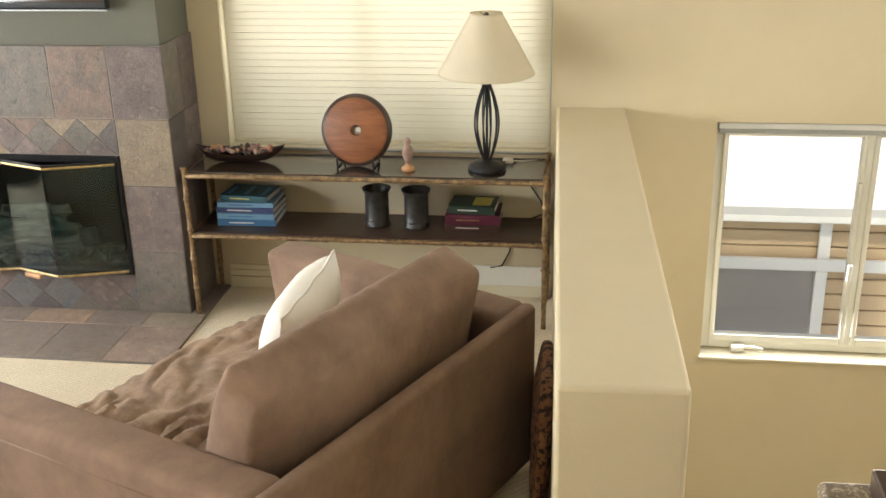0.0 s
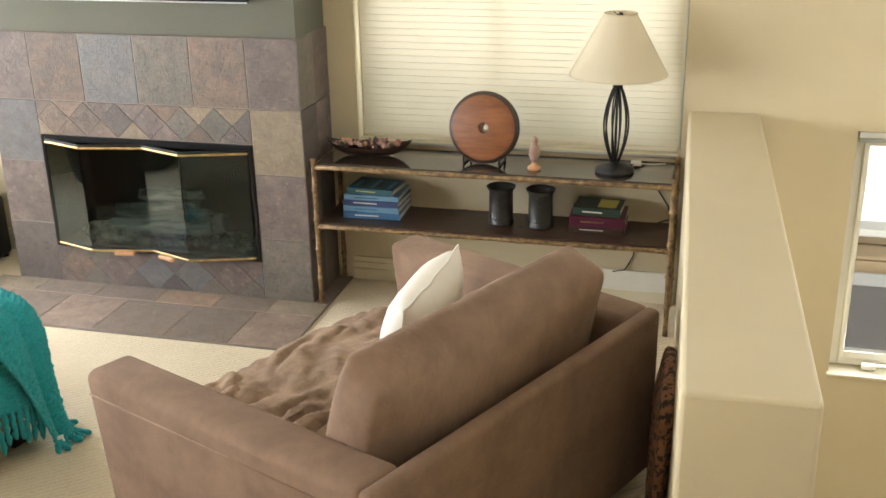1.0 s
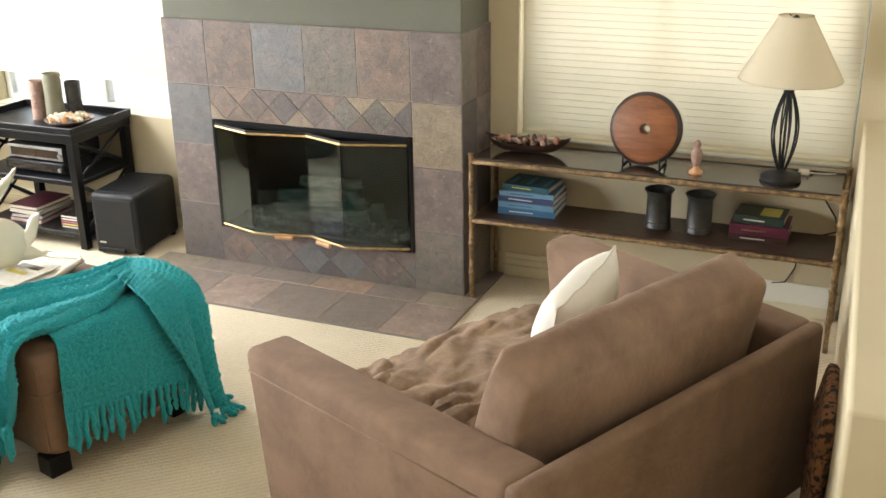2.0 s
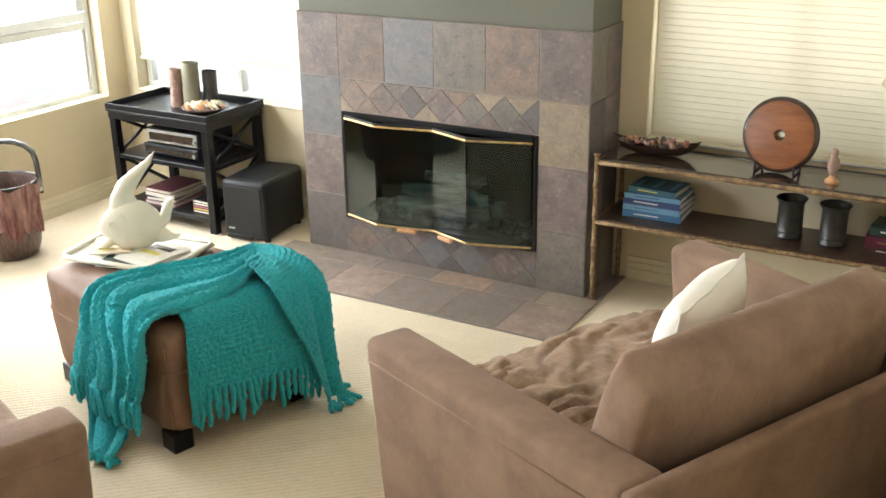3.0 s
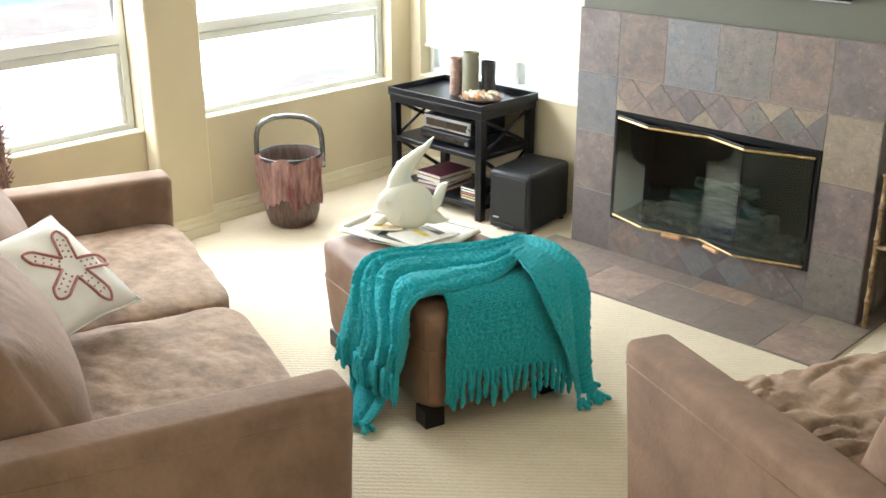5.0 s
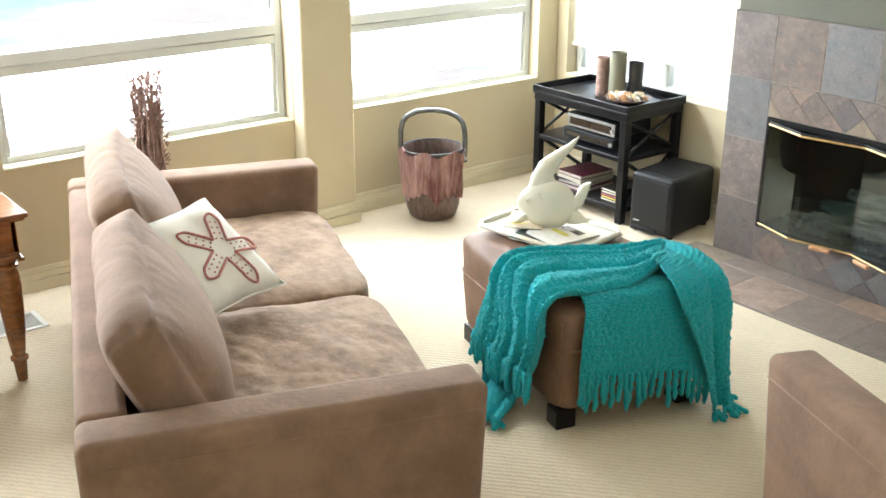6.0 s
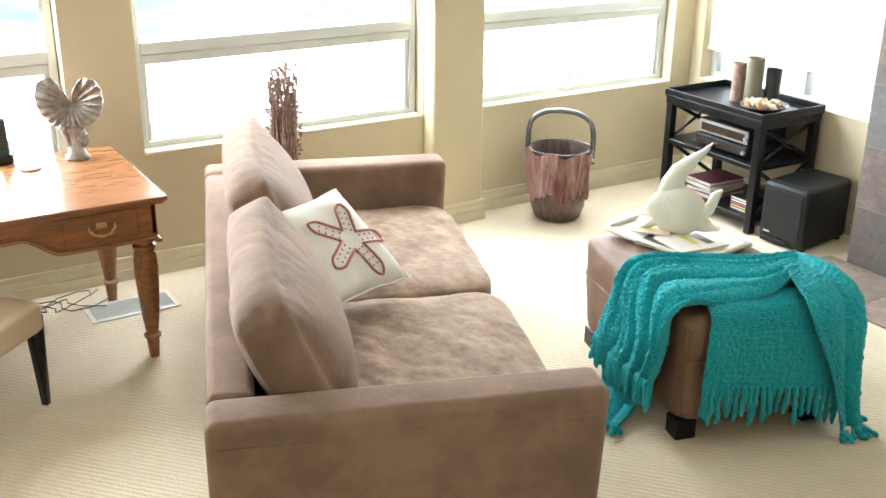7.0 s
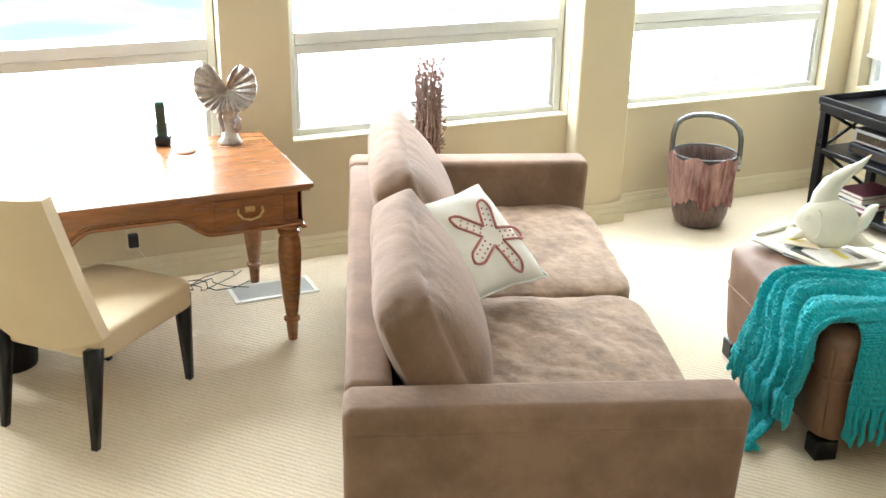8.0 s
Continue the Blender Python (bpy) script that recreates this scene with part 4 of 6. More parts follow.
TRAY = pose(-1.435, 1.37, 0.562, 0, 0, 8)
tray = thing("serving_tray", "white lacquered serving tray on the ottoman", "tray", TRAY)
bm = bmesh.new()
add_box(bm, (-0.27, -0.19, 0), (0.27, 0.19, 0.008), 0.003)
part("tray_base", bm, LINEN, tray)
part("rim", tube([(-0.27, -0.16, 0.016), (-0.24, -0.19, 0.016), (0.24, -0.19, 0.016), (0.27, -0.16, 0.016), (0.27, 0.16, 0.016), (0.24, 0.19, 0.016), (-0.24, 0.19, 0.016), (-0.27, 0.16, 0.016)], 0.012, 8, closed=True), CERAMIC, tray)
for i, (x, y, a, w, h, mt, lab) in enumerate(((0.02, -0.07, 12, 0.21, 0.27, FOREST, "open magazine with a dark cover lying on the tray"),
                                              (0.10, -0.03, -14, 0.20, 0.26, PAPER, "white magazine lying on the tray"),
                                              (-0.12, -0.02, 30, 0.17, 0.22, CREAMCLOTH, "magazine with a beige cover on the tray"))):
    mg = thing("magazine", lab, "magazine", TRAY @ pose(x, y, 0.009 + 0.0075 * i, 0, 0, a), "magazines on the tray")
    part("page_block", box((-w / 2, -h / 2, 0), (w / 2, h / 2, 0.005), 0.001, 1), PAPER, mg)
    part("cover", box((-w / 2 - 0.001, -h / 2 - 0.001, 0.0052), (w / 2 + 0.001, h / 2 + 0.001, 0.0064)), mt, mg)
    for k in range(3):
        part("print", box((-w * 0.35, -h * 0.3 + k * 0.06, 0.0066), (w * (0.1 + 0.1 * k), -h * 0.3 + k * 0.06 + 0.02 + 0.01 * k, 0.0070)),
             (DARKWOOD, PAPER, YELLOW)[(k + i) % 3], mg)


def blade(points, thick):
    """A curved fin: pairs of edge points (a, b), with a lens-shaped thickness."""
    bm = bmesh.new()
    rings = []
    for a, b in points:
        a, b = Vector((a[0], 0, a[1])), Vector((b[0], 0, b[1]))
        ring = []
        for k in range(12):
            ang = 2 * math.pi * k / 12
            c = a.lerp(b, 0.5 + 0.5 * math.cos(ang))
            wd = (b - a).length
            c.y += math.sin(ang) * min(thick, 0.4 * wd + 0.003)
            ring.append(bm.verts.new(c))
        rings.append(ring)
    for r, s in zip(rings, rings[1:]):
        for k in range(12):
            bm.faces.new((r[k], r[(k + 1) % 12], s[(k + 1) % 12], s[k]))
    bm.faces.new(rings[0][::-1])
    bm.faces.new(rings[-1])
    return bm


# angelfish in one piece: body, snout, tall upper fin, tail
bm = bmesh.new()
bmesh.ops.create_uvsphere(bm, u_segments=36, v_segments=24, radius=1.0)
for v in bm.verts:
    x, y, z = v.co
    v.co = Vector((0.124 * x - 0.02 * max(0, -x) ** 4, 0.05 * y * (1 - 0.25 * x * x), 0.114 + 0.114 * z))
    v.co.y += 0.0025 * math.sin(x * 26) * (1 if y > 0 else -1) * (1 - x * x) if abs(z) < 0.4 else 0
def join(bm, other):
    me = bpy.data.meshes.new("tmp")
    other.to_mesh(me)
    other.free()
    bm.from_mesh(me)
    bpy.data.meshes.remove(me)
join(bm, blade([((-0.10, 0.09), (0.02, 0.20)), ((-0.098, 0.17), (0.03, 0.215)), ((-0.085, 0.245), (0.015, 0.25)), ((-0.045, 0.315), (0.04, 0.30)), ((0.02, 0.365), (0.07, 0.345)),
                ((0.075, 0.40), (0.10, 0.385)), ((0.118, 0.438), (0.121, 0.432))], 0.022))
join(bm, blade([((0.085, 0.07), (0.095, 0.15)), ((0.125, 0.09), (0.118, 0.165)), ((0.152, 0.12), (0.130, 0.20)), ((0.170, 0.17), (0.150, 0.222)), ((0.185, 0.228), (0.182, 0.232))], 0.018))
join(bm, blade([((0.06, 0.03), (0.10, 0.11)), ((0.12, 0.025), (0.135, 0.09)), ((0.165, 0.035), (0.165, 0.06)), ((0.195, 0.048), (0.195, 0.052))], 0.016))
join(bm, blade([((-0.09, 0.03), (-0.10, 0.10)), ((-0.13, 0.015), (-0.13, 0.06)), ((-0.165, 0.008), (-0.165, 0.02))], 0.022))
for s in (-1, 1):
    tube([(-0.050 + 0.022 * math.cos(a), s * (0.047 - 0.006 * abs(math.sin(a))), 0.114 + 0.062 * math.sin(a)) for a in np.linspace(-1.5, 1.5, 15)], 0.004, 6, bm)
    tube([(-0.088 + 0.010 * math.cos(a), s * 0.0375, 0.135 + 0.010 * math.sin(a)) for a in np.linspace(0, 2 * math.pi, 13)[:-1]], 0.003, 6, bm, True)
fish = tagged(part("fish_sculpture", moved(bm, pose(0, 0, 0)), CERAMIC), "cream glazed ceramic angelfish standing on the tray", "sculpture")
fish.matrix_basis = pose(-1.445, 1.37, 0.575, 0, 0, 40)

# ---- media stand ----
ms = thing("media_stand", "black lacquered stand with crossed side braces and a tray top", "stand", pose(-2.745, 3.11, 0))
SX, SY = 0.40, 0.255
for x in (-SX, SX - 0.05):
    for y in (-SY, SY - 0.05):
        part("leg", box((x, y, 0), (x + 0.05, y + 0.05, 0.69), 0.004), BLACK, ms)
for z in (0.07, 0.39):
    part("shelf", box((-SX + 0.004, -SY + 0.004, z), (SX - 0.004, SY - 0.004, z + 0.03), 0.004), BLACK, ms)
part("apron", box((-SX - 0.004, -SY - 0.004, 0.645), (SX + 0.004, SY + 0.004, 0.692), 0.004), BLACK, ms)
tt = part("tray_top", box((-SX - 0.012, -SY - 0.012, 0.692), (SX + 0.012, SY + 0.012, 0.704), 0.003), BLACK, ms)
for lo, hi in (((-SX - 0.012, -SY - 0.012, 0.704), (SX + 0.012, -SY + 0.002, 0.742)), ((-SX - 0.012, SY - 0.002, 0.704), (SX + 0.012, SY + 0.012, 0.742)),
               ((-SX - 0.012, -SY + 0.002, 0.704), (-SX + 0.002, SY - 0.002, 0.742)), ((SX - 0.002, -SY + 0.002, 0.704), (SX + 0.012, SY - 0.002, 0.742))):
    part("tray_rim", box(lo, hi, 0.003), BLACK, tt)
for x in (-SX + 0.025, SX - 0.025):
    for s in (1, -1):
        a, b = Vector((x, -s * (SY - 0.05), 0.425)), Vector((x, s * (SY - 0.05), 0.64))
        part("cross_brace", tube([a, b], 0.013, 4), BLACK, ms)
        a, b = Vector((x, -s * (SY - 0.05), 0.105)), Vector((x, s * (SY - 0.05), 0.385))
        part("cross_brace", tube([a, b], 0.013, 4), BLACK, ms)
M = pose(-2.745, 3.11, 0)


def deck(name, label, x, y, z, w, d, h, front_mat):
    o = thing(name, label, "receiver", M @ pose(x, y, z))
    part("casing", box((-w / 2, -d / 2, 0.012), (w / 2, d / 2, h), 0.005), PLASTIC, o)
    f = part("front_panel", box((-w / 2 + 0.006, -d / 2 - 0.006, 0.016), (w / 2 - 0.006, -d / 2, h - 0.005), 0.002), front_mat, o, "silver framed front panel")
    part("dark_window", box((-w / 2 + 0.03, -d / 2 - 0.009, 0.03), (w / 2 - 0.03, -d / 2 - 0.006, h - 0.022), 0.001, 1), SMOKED, f)
    part("knob", lathe([(0, -0.012), (0.012, -0.012), (0.013, 0)], 16, pose(w / 2 - 0.02, -d / 2 - 0.006, h * 0.5, -90)), SILVER, f)
    for sx in (-1, 1):
        part("foot", box((sx * w * 0.4 - 0.015, -d * 0.4, 0), (sx * w * 0.4 + 0.015, d * 0.4, 0.012)), PLASTIC, o)


deck("av_receiver", "black receiver on the middle shelf", 0.02, -0.01, 0.42, 0.44, 0.34, 0.075, PLASTIC)
deck("disc_player", "disc player with a silver framed front", 0.04, -0.02, 0.495, 0.42, 0.32, 0.10, SILVER)
for i, (mt, w, lab) in enumerate(((MAGENTA, 0.24, "pink magazine"), (BLUES[3], 0.22, "navy magazine"), (PAPER, 0.23, "white magazine"), (WINE, 0.21, "wine red magazine"))):
    o = thing("magazine", lab + " in a pile on the bottom shelf", "magazine", M @ pose(-0.10, -0.06, 0.10 + i * 0.027, 0, 0, 6 * math.sin(i * 2.0)), "magazines in the stand")
    part("page_block", box((-w / 2, -0.14, 0.002), (w / 2, 0.14, 0.022), 0.002, 1), PAPER, o)
    for z in (0, 0.022):
        part("cover", box((-w / 2 - 0.003, -0.143, z), (w / 2 + 0.003, 0.143, z + 0.003)), mt, o)
for i in range(5):
    o = thing("disc_case", "dark disc case stacked on the bottom shelf", "disc case", M @ pose(0.24, -0.1, 0.10 + i * 0.016, 0, 0, 3 * math.sin(i * 3.0)), "disc cases in the stand")
    part("case", box((-0.07, -0.095, 0), (0.07, 0.095, 0.015), 0.002, 1), (BLACK, WINE, BLACK, FOREST, BLACK)[i], o)
    part("spine_label", box((-0.06, -0.0965, 0.003), (0.06, -0.095, 0.012)), (PAPER, YELLOW, MAGENTA, PAPER, PAPER)[i], o)
for x, y, h, r, mt, lab in ((-0.055, 0.0, 0.235, 0.040, TWIG, "brown cylinder vase on the tray top"), (0.045, 0.03, 0.28, 0.054, plain("olive_grey_glaze", (0.20, 0.19, 0.13), 0.4), "tall olive grey cylinder vase on the tray top"),
                            (0.125, 0.11, 0.22, 0.046, TIN, "dark grey cylinder vase on the tray top"), (-0.13, 0.09, 0.20, 0.040, TIN, "short dark grey vase on the tray top")):
    tagged(part("vase", lathe([(0, 0), (r, 0), (r * 1.03, 0.01), (r * 0.96, h * 0.5), (r, h - 0.004), (r * 0.97, h), (r * 0.86, h - 0.004), (r * 0.84, 0.02), (0, 0.02)], 28,
                              M @ pose(x, y, 0.704)), mt), lab, "vase", "vases on the stand")
dish = thing("shell_dish", "shallow dark bowl heaped with pale shells", "bowl", M @ pose(0.20, -0.03, 0.704))
part("bowl", lathe([(0, 0), (0.075, 0), (0.135, 0.022), (0.145, 0.032), (0.136, 0.031), (0.075, 0.012), (0, 0.011)], 32), CLAY, dish)
rng = random.Random(8)
for i in range(34):
    a, r = rng.uniform(0, 6.28), 0.115 * math.sqrt(rng.random())
    s = rng.uniform(0.014, 0.023)
    bm = bmesh.new()
    bmesh.ops.create_icosphere(bm, subdivisions=1, radius=s)
    part("shell", moved(bm, pose(r * math.cos(a), r * math.sin(a), 0.033 + 0.012 * (1 - r / 0.115), 40 * rng.random(), 50, 90 * rng.random()) @ Matrix.Diagonal((1.3, 1, 0.55, 1))),
         (CREAMCLOTH, MAPLE, LINEN)[i % 3], dish)

# ---- subwoofer ----
sw = thing("subwoofer", "charcoal subwoofer box on the carpet beside the stand", "speaker", pose(-2.142, 3.082, 0, 0, 0, 6.8))
bm = box((-0.152, -0.225, 0.012), (0.152, 0.225, 0.375), 0.030, 5)
part("cabinet", bm, PLASTIC, sw)
part("lid", box((-0.125, -0.19, 0.3755), (0.125, 0.19, 0.380), 0.002, 2), PLASTIC, sw, "satin grey lid")
bm = box((-0.122, -0.231, 0.05), (0.122, -0.2255, 0.34), 0.002)
part("grille", bm, PLASTIC, sw)
part("badge", box((-0.112, -0.234, 0.075), (-0.07, -0.2312, 0.084)), SILVER, sw, "small silver maker badge")
part("port", box((-0.13, -0.2355, 0.018), (0.05, -0.226, 0.045), 0.003), BLACK, sw)
for x in (-0.12, 0.12):
    for y in (-0.18, 0.18):
        part("foot", lathe([(0, 0), (0.02, 0), (0.02, 0.014), (0, 0.014)], 12, pose(x, y, 0)), BLACK, sw)
tagged(part("speaker_cord", tube([(-1.89, 3.32, 0.29), (-1.87, 3.36, 0.31), (-1.84, 3.385, 0.2), (-1.82, 3.39, 0.02)], 0.004, 6), PAPER), "thin white cord running down the wall", "cord")

# ---- basket with a cloth ----
HANDLE = material("grey_metal_handle", (0.22, 0.24, 0.25), 0.25, 0.9, second=(0.10, 0.11, 0.11), scale=40, mix=0.4)
BK = pose(-3.19, 2.05, 0, 0, 0, 46)
bk = thing("basket", "brown glazed basket with a grey hooped handle", "basket", BK)
prof = [(0, 0), (0.115, 0), (0.145, 0.02), (0.165, 0.08), (0.178, 0.2), (0.186, 0.34), (0.19, 0.43), (0.193, 0.445), (0.186, 0.452), (0.178, 0.44), (0.168, 0.3), (0.15, 0.1), (0.11, 0.03), (0, 0.025)]
part("pot", lathe(prof, 40), CLAY, bk)
part("rim_band", tube([(0.19 * math.cos(a), 0.19 * math.sin(a), 0.447) for a in np.linspace(0, 2 * math.pi, 41)[:-1]], 0.009, 8, closed=True), TIN, bk, "grey metal rim")
arch = [(-0.198, 0, 0.36), (-0.2, 0, 0.46), (-0.198, 0, 0.55), (-0.185, 0, 0.605), (-0.15, 0, 0.645), (-0.09, 0, 0.672), (0, 0, 0.682), (0.09, 0, 0.672), (0.15, 0, 0.645), (0.185, 0, 0.605),
        (0.198, 0, 0.55), (0.2, 0, 0.46), (0.198, 0, 0.36)]
part("handle", tube(arch, 0.016, 12), HANDLE, bk, "grey hooped handle")
for x in (-0.198, 0.198):
    part("rivet", lathe([(0, 0.012), (0.012, 0.008), (0.016, 0)], 12, pose(x, -0.012, 0.385, 90)), SILVER, bk)
bm = bmesh.new()
n, rows, grid = 84, 22, []
for j in range(n + 1):
    a = math.pi + 0.12 + (math.pi - 0.24) * j / n
    hem = 0.165 + 0.02 * math.sin(a * 6) + 0.008 * math.sin(a * 31 + 1) + 0.05 * noise.noise(Vector((a * 2.5, 0, 2)))
    line = []
    for i in range(rows + 1):
        f = i / rows
        if f < 0.25:
            r, z = 0.14 + 0.06 * f / 0.25, 0.40 + 0.075 * math.sin(f / 0.25 * math.pi / 2)
        else:
            g = (f - 0.25) / 0.75
            z = 0.475 + (hem - 0.475) * g
            r = float(np.interp(z, (0.02, 0.08, 0.2, 0.34, 0.43), (0.145, 0.165, 0.178, 0.186, 0.195))) - 0.002
        r += 0.009 * math.sin(a * 13 + 1.2 * math.sin(f * 4)) + 0.004 * math.sin(a * 29 + f * 4) + 0.017
        z += (0.022 * math.sin(a * 7 + 1) - 0.03) * (1 - f)
        line.append(bm.verts.new((r * math.cos(a), r * math.sin(a), z)))
    grid.append(line)
for a, b in zip(grid, grid[1:]):
    for i in range(rows):
        bm.faces.new((a[i], b[i], b[i + 1], a[i + 1]))
bmesh.ops.solidify(bm, geom=bm.faces[:], thickness=-0.004)
cl = tagged(part("rose_cloth", bm, ROSE, angle=3.0), "dusty rose fringed cloth hung over the basket rim", "cloth")
cl.matrix_basis = BK

# ---- console shelf ----
con = thing("console_shelf", "gilt bamboo console with a smoked glass top and a wooden shelf", "shelf")
X0, X1, Y0, Y1 = 0.045, 1.795, 3.005, 3.365


def bamboo(a, b, r, knots, n=10, swell=1.3):
    """A bamboo rod with swollen knots."""
    a, b = Vector(a), Vector(b)
    pts, rad = [], []
    for k in range(knots):
        for f, s in ((0.02, 0.95), (0.5, 0.85), (0.9, 0.95), (0.95, swell), (0.985, swell)):
            pts.append(a.lerp(b, (k + f) / knots))
            rad.append(r * s)
    return tube(pts, rad, n)


for x in (X0, X1):
    for y in (Y0, Y1):
        part("leg", bamboo((x, y, 0), (x, y, 0.79), 0.014, 5), GILT, con)
    for z in (0.435, 0.745):
        part("side_rail", bamboo((x, Y0, z), (x, Y1, z), 0.011, 2), GILT, con)
for y in (Y0, Y1):
    for z in (0.435, 0.745):
        part("long_rail", bamboo((X0, y, z), (X1, y, z), 0.013, 5, 10, 1.12), GILT, con, "worn gilt front rail")
part("glass_top", box((X0 + 0.012, Y0 + 0.008, 0.748), (X1 - 0.012, Y1 - 0.008, 0.764), 0.002, 1), SMOKED, con, "smoked glass top")
part("shelf_board", box((X0 + 0.012, Y0 + 0.012, 0.433), (X1 - 0.012, Y1 - 0.012, 0.452), 0.003), DARKWOOD, con, "dark walnut shelf board")
TOP, MID = 0.764, 0.452

bowl = thing("dough_bowl", "long dark wooden bowl filled with dried pods", "bowl", pose(0.275, 3.20, TOP, 0, 0, 4))
bm = bmesh.new()
rings = []
for i in range(25):
    u = -1 + 2 * i / 24
    w, lift = 0.072 * (1 - u * u) ** 0.6 + 0.002, 0.035 * u ** 4
    ring = []
    for k in range(14):
        a = math.pi * k / 13
        ring.append(bm.verts.new((0.225 * u, w * math.cos(a), lift + 0.055 - (0.052 * (1 - u ** 4)) * math.sin(a) + 0.0)))
    rings.append(ring)
for a, b in zip(rings, rings[1:]):
    for k in range(13):
        bm.faces.new((a[k], a[k + 1], b[k + 1], b[k]))
bmesh.ops.solidify(bm, geom=bm.faces[:], thickness=0.006)
part("vessel", bm, DARKWOOD, bowl)
rng = random.Random(3)
for i in range(70):
    u = rng.uniform(-0.8, 0.8)
    w = 0.055 * (1 - u * u) ** 0.6
    s = rng.uniform(0.009, 0.019)
    bm = bmesh.new()
    bmesh.ops.create_icosphere(bm, subdivisions=1, radius=s)
    for v in bm.verts:
        v.co *= 1 + 0.35 * noise.noise(v.co * 60 + Vector((i, 0, 0)))
    part("pod", moved(bm, pose(0.225 * u, rng.uniform(-w, w), 0.052 + 0.022 * rng.random() * (1 - u * u), 90 * rng.random(), 90 * rng.random(), 0) @ Matrix.Diagonal((1.25, 0.9, 0.8, 1))),
         (TWIG, DARKWOOD, CLAY, MAPLE, DARKWOOD, TWIG, BURGUNDY)[i % 7], bowl)

disc = thing("wooden_disc", "round orange-brown wooden disc on a metal easel", "decoration", pose(0.872, 3.185, TOP, 0, 0, -4))
DISC = material("orange_turned_wood", (0.29, 0.105, 0.038), 0.5, second=(0.17, 0.058, 0.02), scale=5, mix=0.9, bump=0.15, bump_scale=40, stretch=(1, 1, 6))
prof = [(0.026, -0.022), (0.06, -0.024), (0.16, -0.020), (0.172, -0.012), (0.174, 0.0), (0.172, 0.012), (0.16, 0.02), (0.026, 0.022), (0.022, 0.0), (0.026, -0.022)]
part("disc", lathe(prof, 56, pose(0, 0, 0.176, 80)), DISC, disc)
# dark band paints in the shade on the disc's turned edge
part("rim", lathe([(0.167, -0.0215), (0.170, -0.020), (0.1755, -0.010), (0.1765, 0.0), (0.1755, 0.010), (0.168, 0.0205), (0.158, 0.0225)], 56, pose(0, 0, 0.176, 80)), DARKWOOD, disc, "dark rim band standing in for the shaded edge")
part("boss", lathe([(0.014, -0.030), (0.026, -0.030), (0.030, -0.022), (0.014, -0.020)], 24, pose(0, 0, 0.176, 80)), LINEN, disc, "pale bone ring at the centre")
for x in (-0.09, 0.09):
    part("easel_leg", tube([(x, -0.055, 0.05), (x, -0.058, 0.006), (x, 0.06, 0.006), (x * 0.7, 0.05, 0.19)], 0.005, 8), IRON, disc)

fig = thing("carved_figure", "small carved brown finial on an orange base", "ornament", pose(1.13, 3.12, TOP))
part("pedestal", lathe([(0, 0), (0.032, 0), (0.032, 0.012), (0.02, 0.02), (0.012, 0.03), (0.014, 0.035), (0, 0.035)], 24), MAPLE, fig)
part("finial", lathe([(0.010, 0.035), (0.018, 0.05), (0.027, 0.075), (0.026, 0.10), (0.018, 0.118), (0.012, 0.124), (0.017, 0.135), (0.015, 0.15), (0.006, 0.16), (0, 0.161)], 20), TWIG, fig)

lamp = thing("table_lamp", "black iron cage table lamp with a cream shade", "lamp", pose(1.508, 3.155, TOP))
part("base", lathe([(0, 0), (0.088, 0), (0.092, 0.008), (0.088, 0.02), (0.06, 0.034), (0.03, 0.042), (0.018, 0.05), (0, 0.05)], 36), IRON, lamp)
for k in range(10):
    a = 2 * math.pi * k / 10
    pts, rad = [], []
    for i in range(17):
        f = i / 16
        r = 0.014 + 0.043 * math.sin(math.pi * f) ** 0.9
        pts.append((r * math.cos(a + 0.25 * f), r * math.sin(a + 0.25 * f), 0.045 + 0.37 * f))
    part("cage_bar", tube(pts, 0.0045, 6), IRON, lamp)
part("stem", tube([(0, 0, 0.04), (0, 0, 0.52)], 0.006, 8), IRON, lamp)
part("collar", lathe([(0, 0.405), (0.022, 0.405), (0.024, 0.42), (0.016, 0.435), (0, 0.435)], 20), IRON, lamp)
bm = bmesh.new()
lathe([(0.222, 0.465), (0.223, 0.471), (0.075, 0.738), (0.073, 0.742)], 56, bm=bm)
sh = part("shade", bm, LAMPSHADE, lamp, "cream cone-shaped cloth shade")
for r, z in ((0.222, 0.466), (0.074, 0.741)):
    part("trim", tube([(r * math.cos(a), r * math.sin(a), z) for a in np.linspace(0, 2 * math.pi, 57)[:-1]], 0.003, 6, closed=True), LAMPSHADE, sh)
for k in range(3):
    a = 2 * math.pi * k / 3
    part("spider", tube([(0, 0, 0.725), (0.073 * math.cos(a), 0.073 * math.sin(a), 0.738)], 0.002, 6), IRON, sh)
part("finial", lathe([(0, 0.70), (0.008, 0.70), (0.01, 0.725), (0.014, 0.735), (0.006, 0.745), (0, 0.746)], 16), IRON, lamp)
part("bulb", lathe([(0, 0.5), (0.014, 0.5), (0.016, 0.53), (0.03, 0.57), (0.03, 0.6), (0.018, 0.62), (0, 0.625)], 20), LINEN, lamp)
tagged(part("lamp_cord", tube([(1.56, 3.23, 0.772), (1.63, 3.30, 0.775), (1.68, 3.375, 0.75), (1.70, 3.388, 0.62), (1.76, 3.385, 0.53), (1.77, 3.39, 0.46), (1.62, 3.388, 0.40),
                               (1.60, 3.388, 0.25), (1.56, 3.388, 0.17), (1.50, 3.385, 0.16)], 0.004, 6), PLASTIC), "dark lamp cord hanging behind the console", "cord")
plug = thing("wall_plug", "white plug and wire behind the lamp base", "plug", pose(1.60, 3.27, TOP))
part("plug_body", box((-0.025, -0.015, 0), (0.025, 0.015, 0.025), 0.006), LINEN, plug)
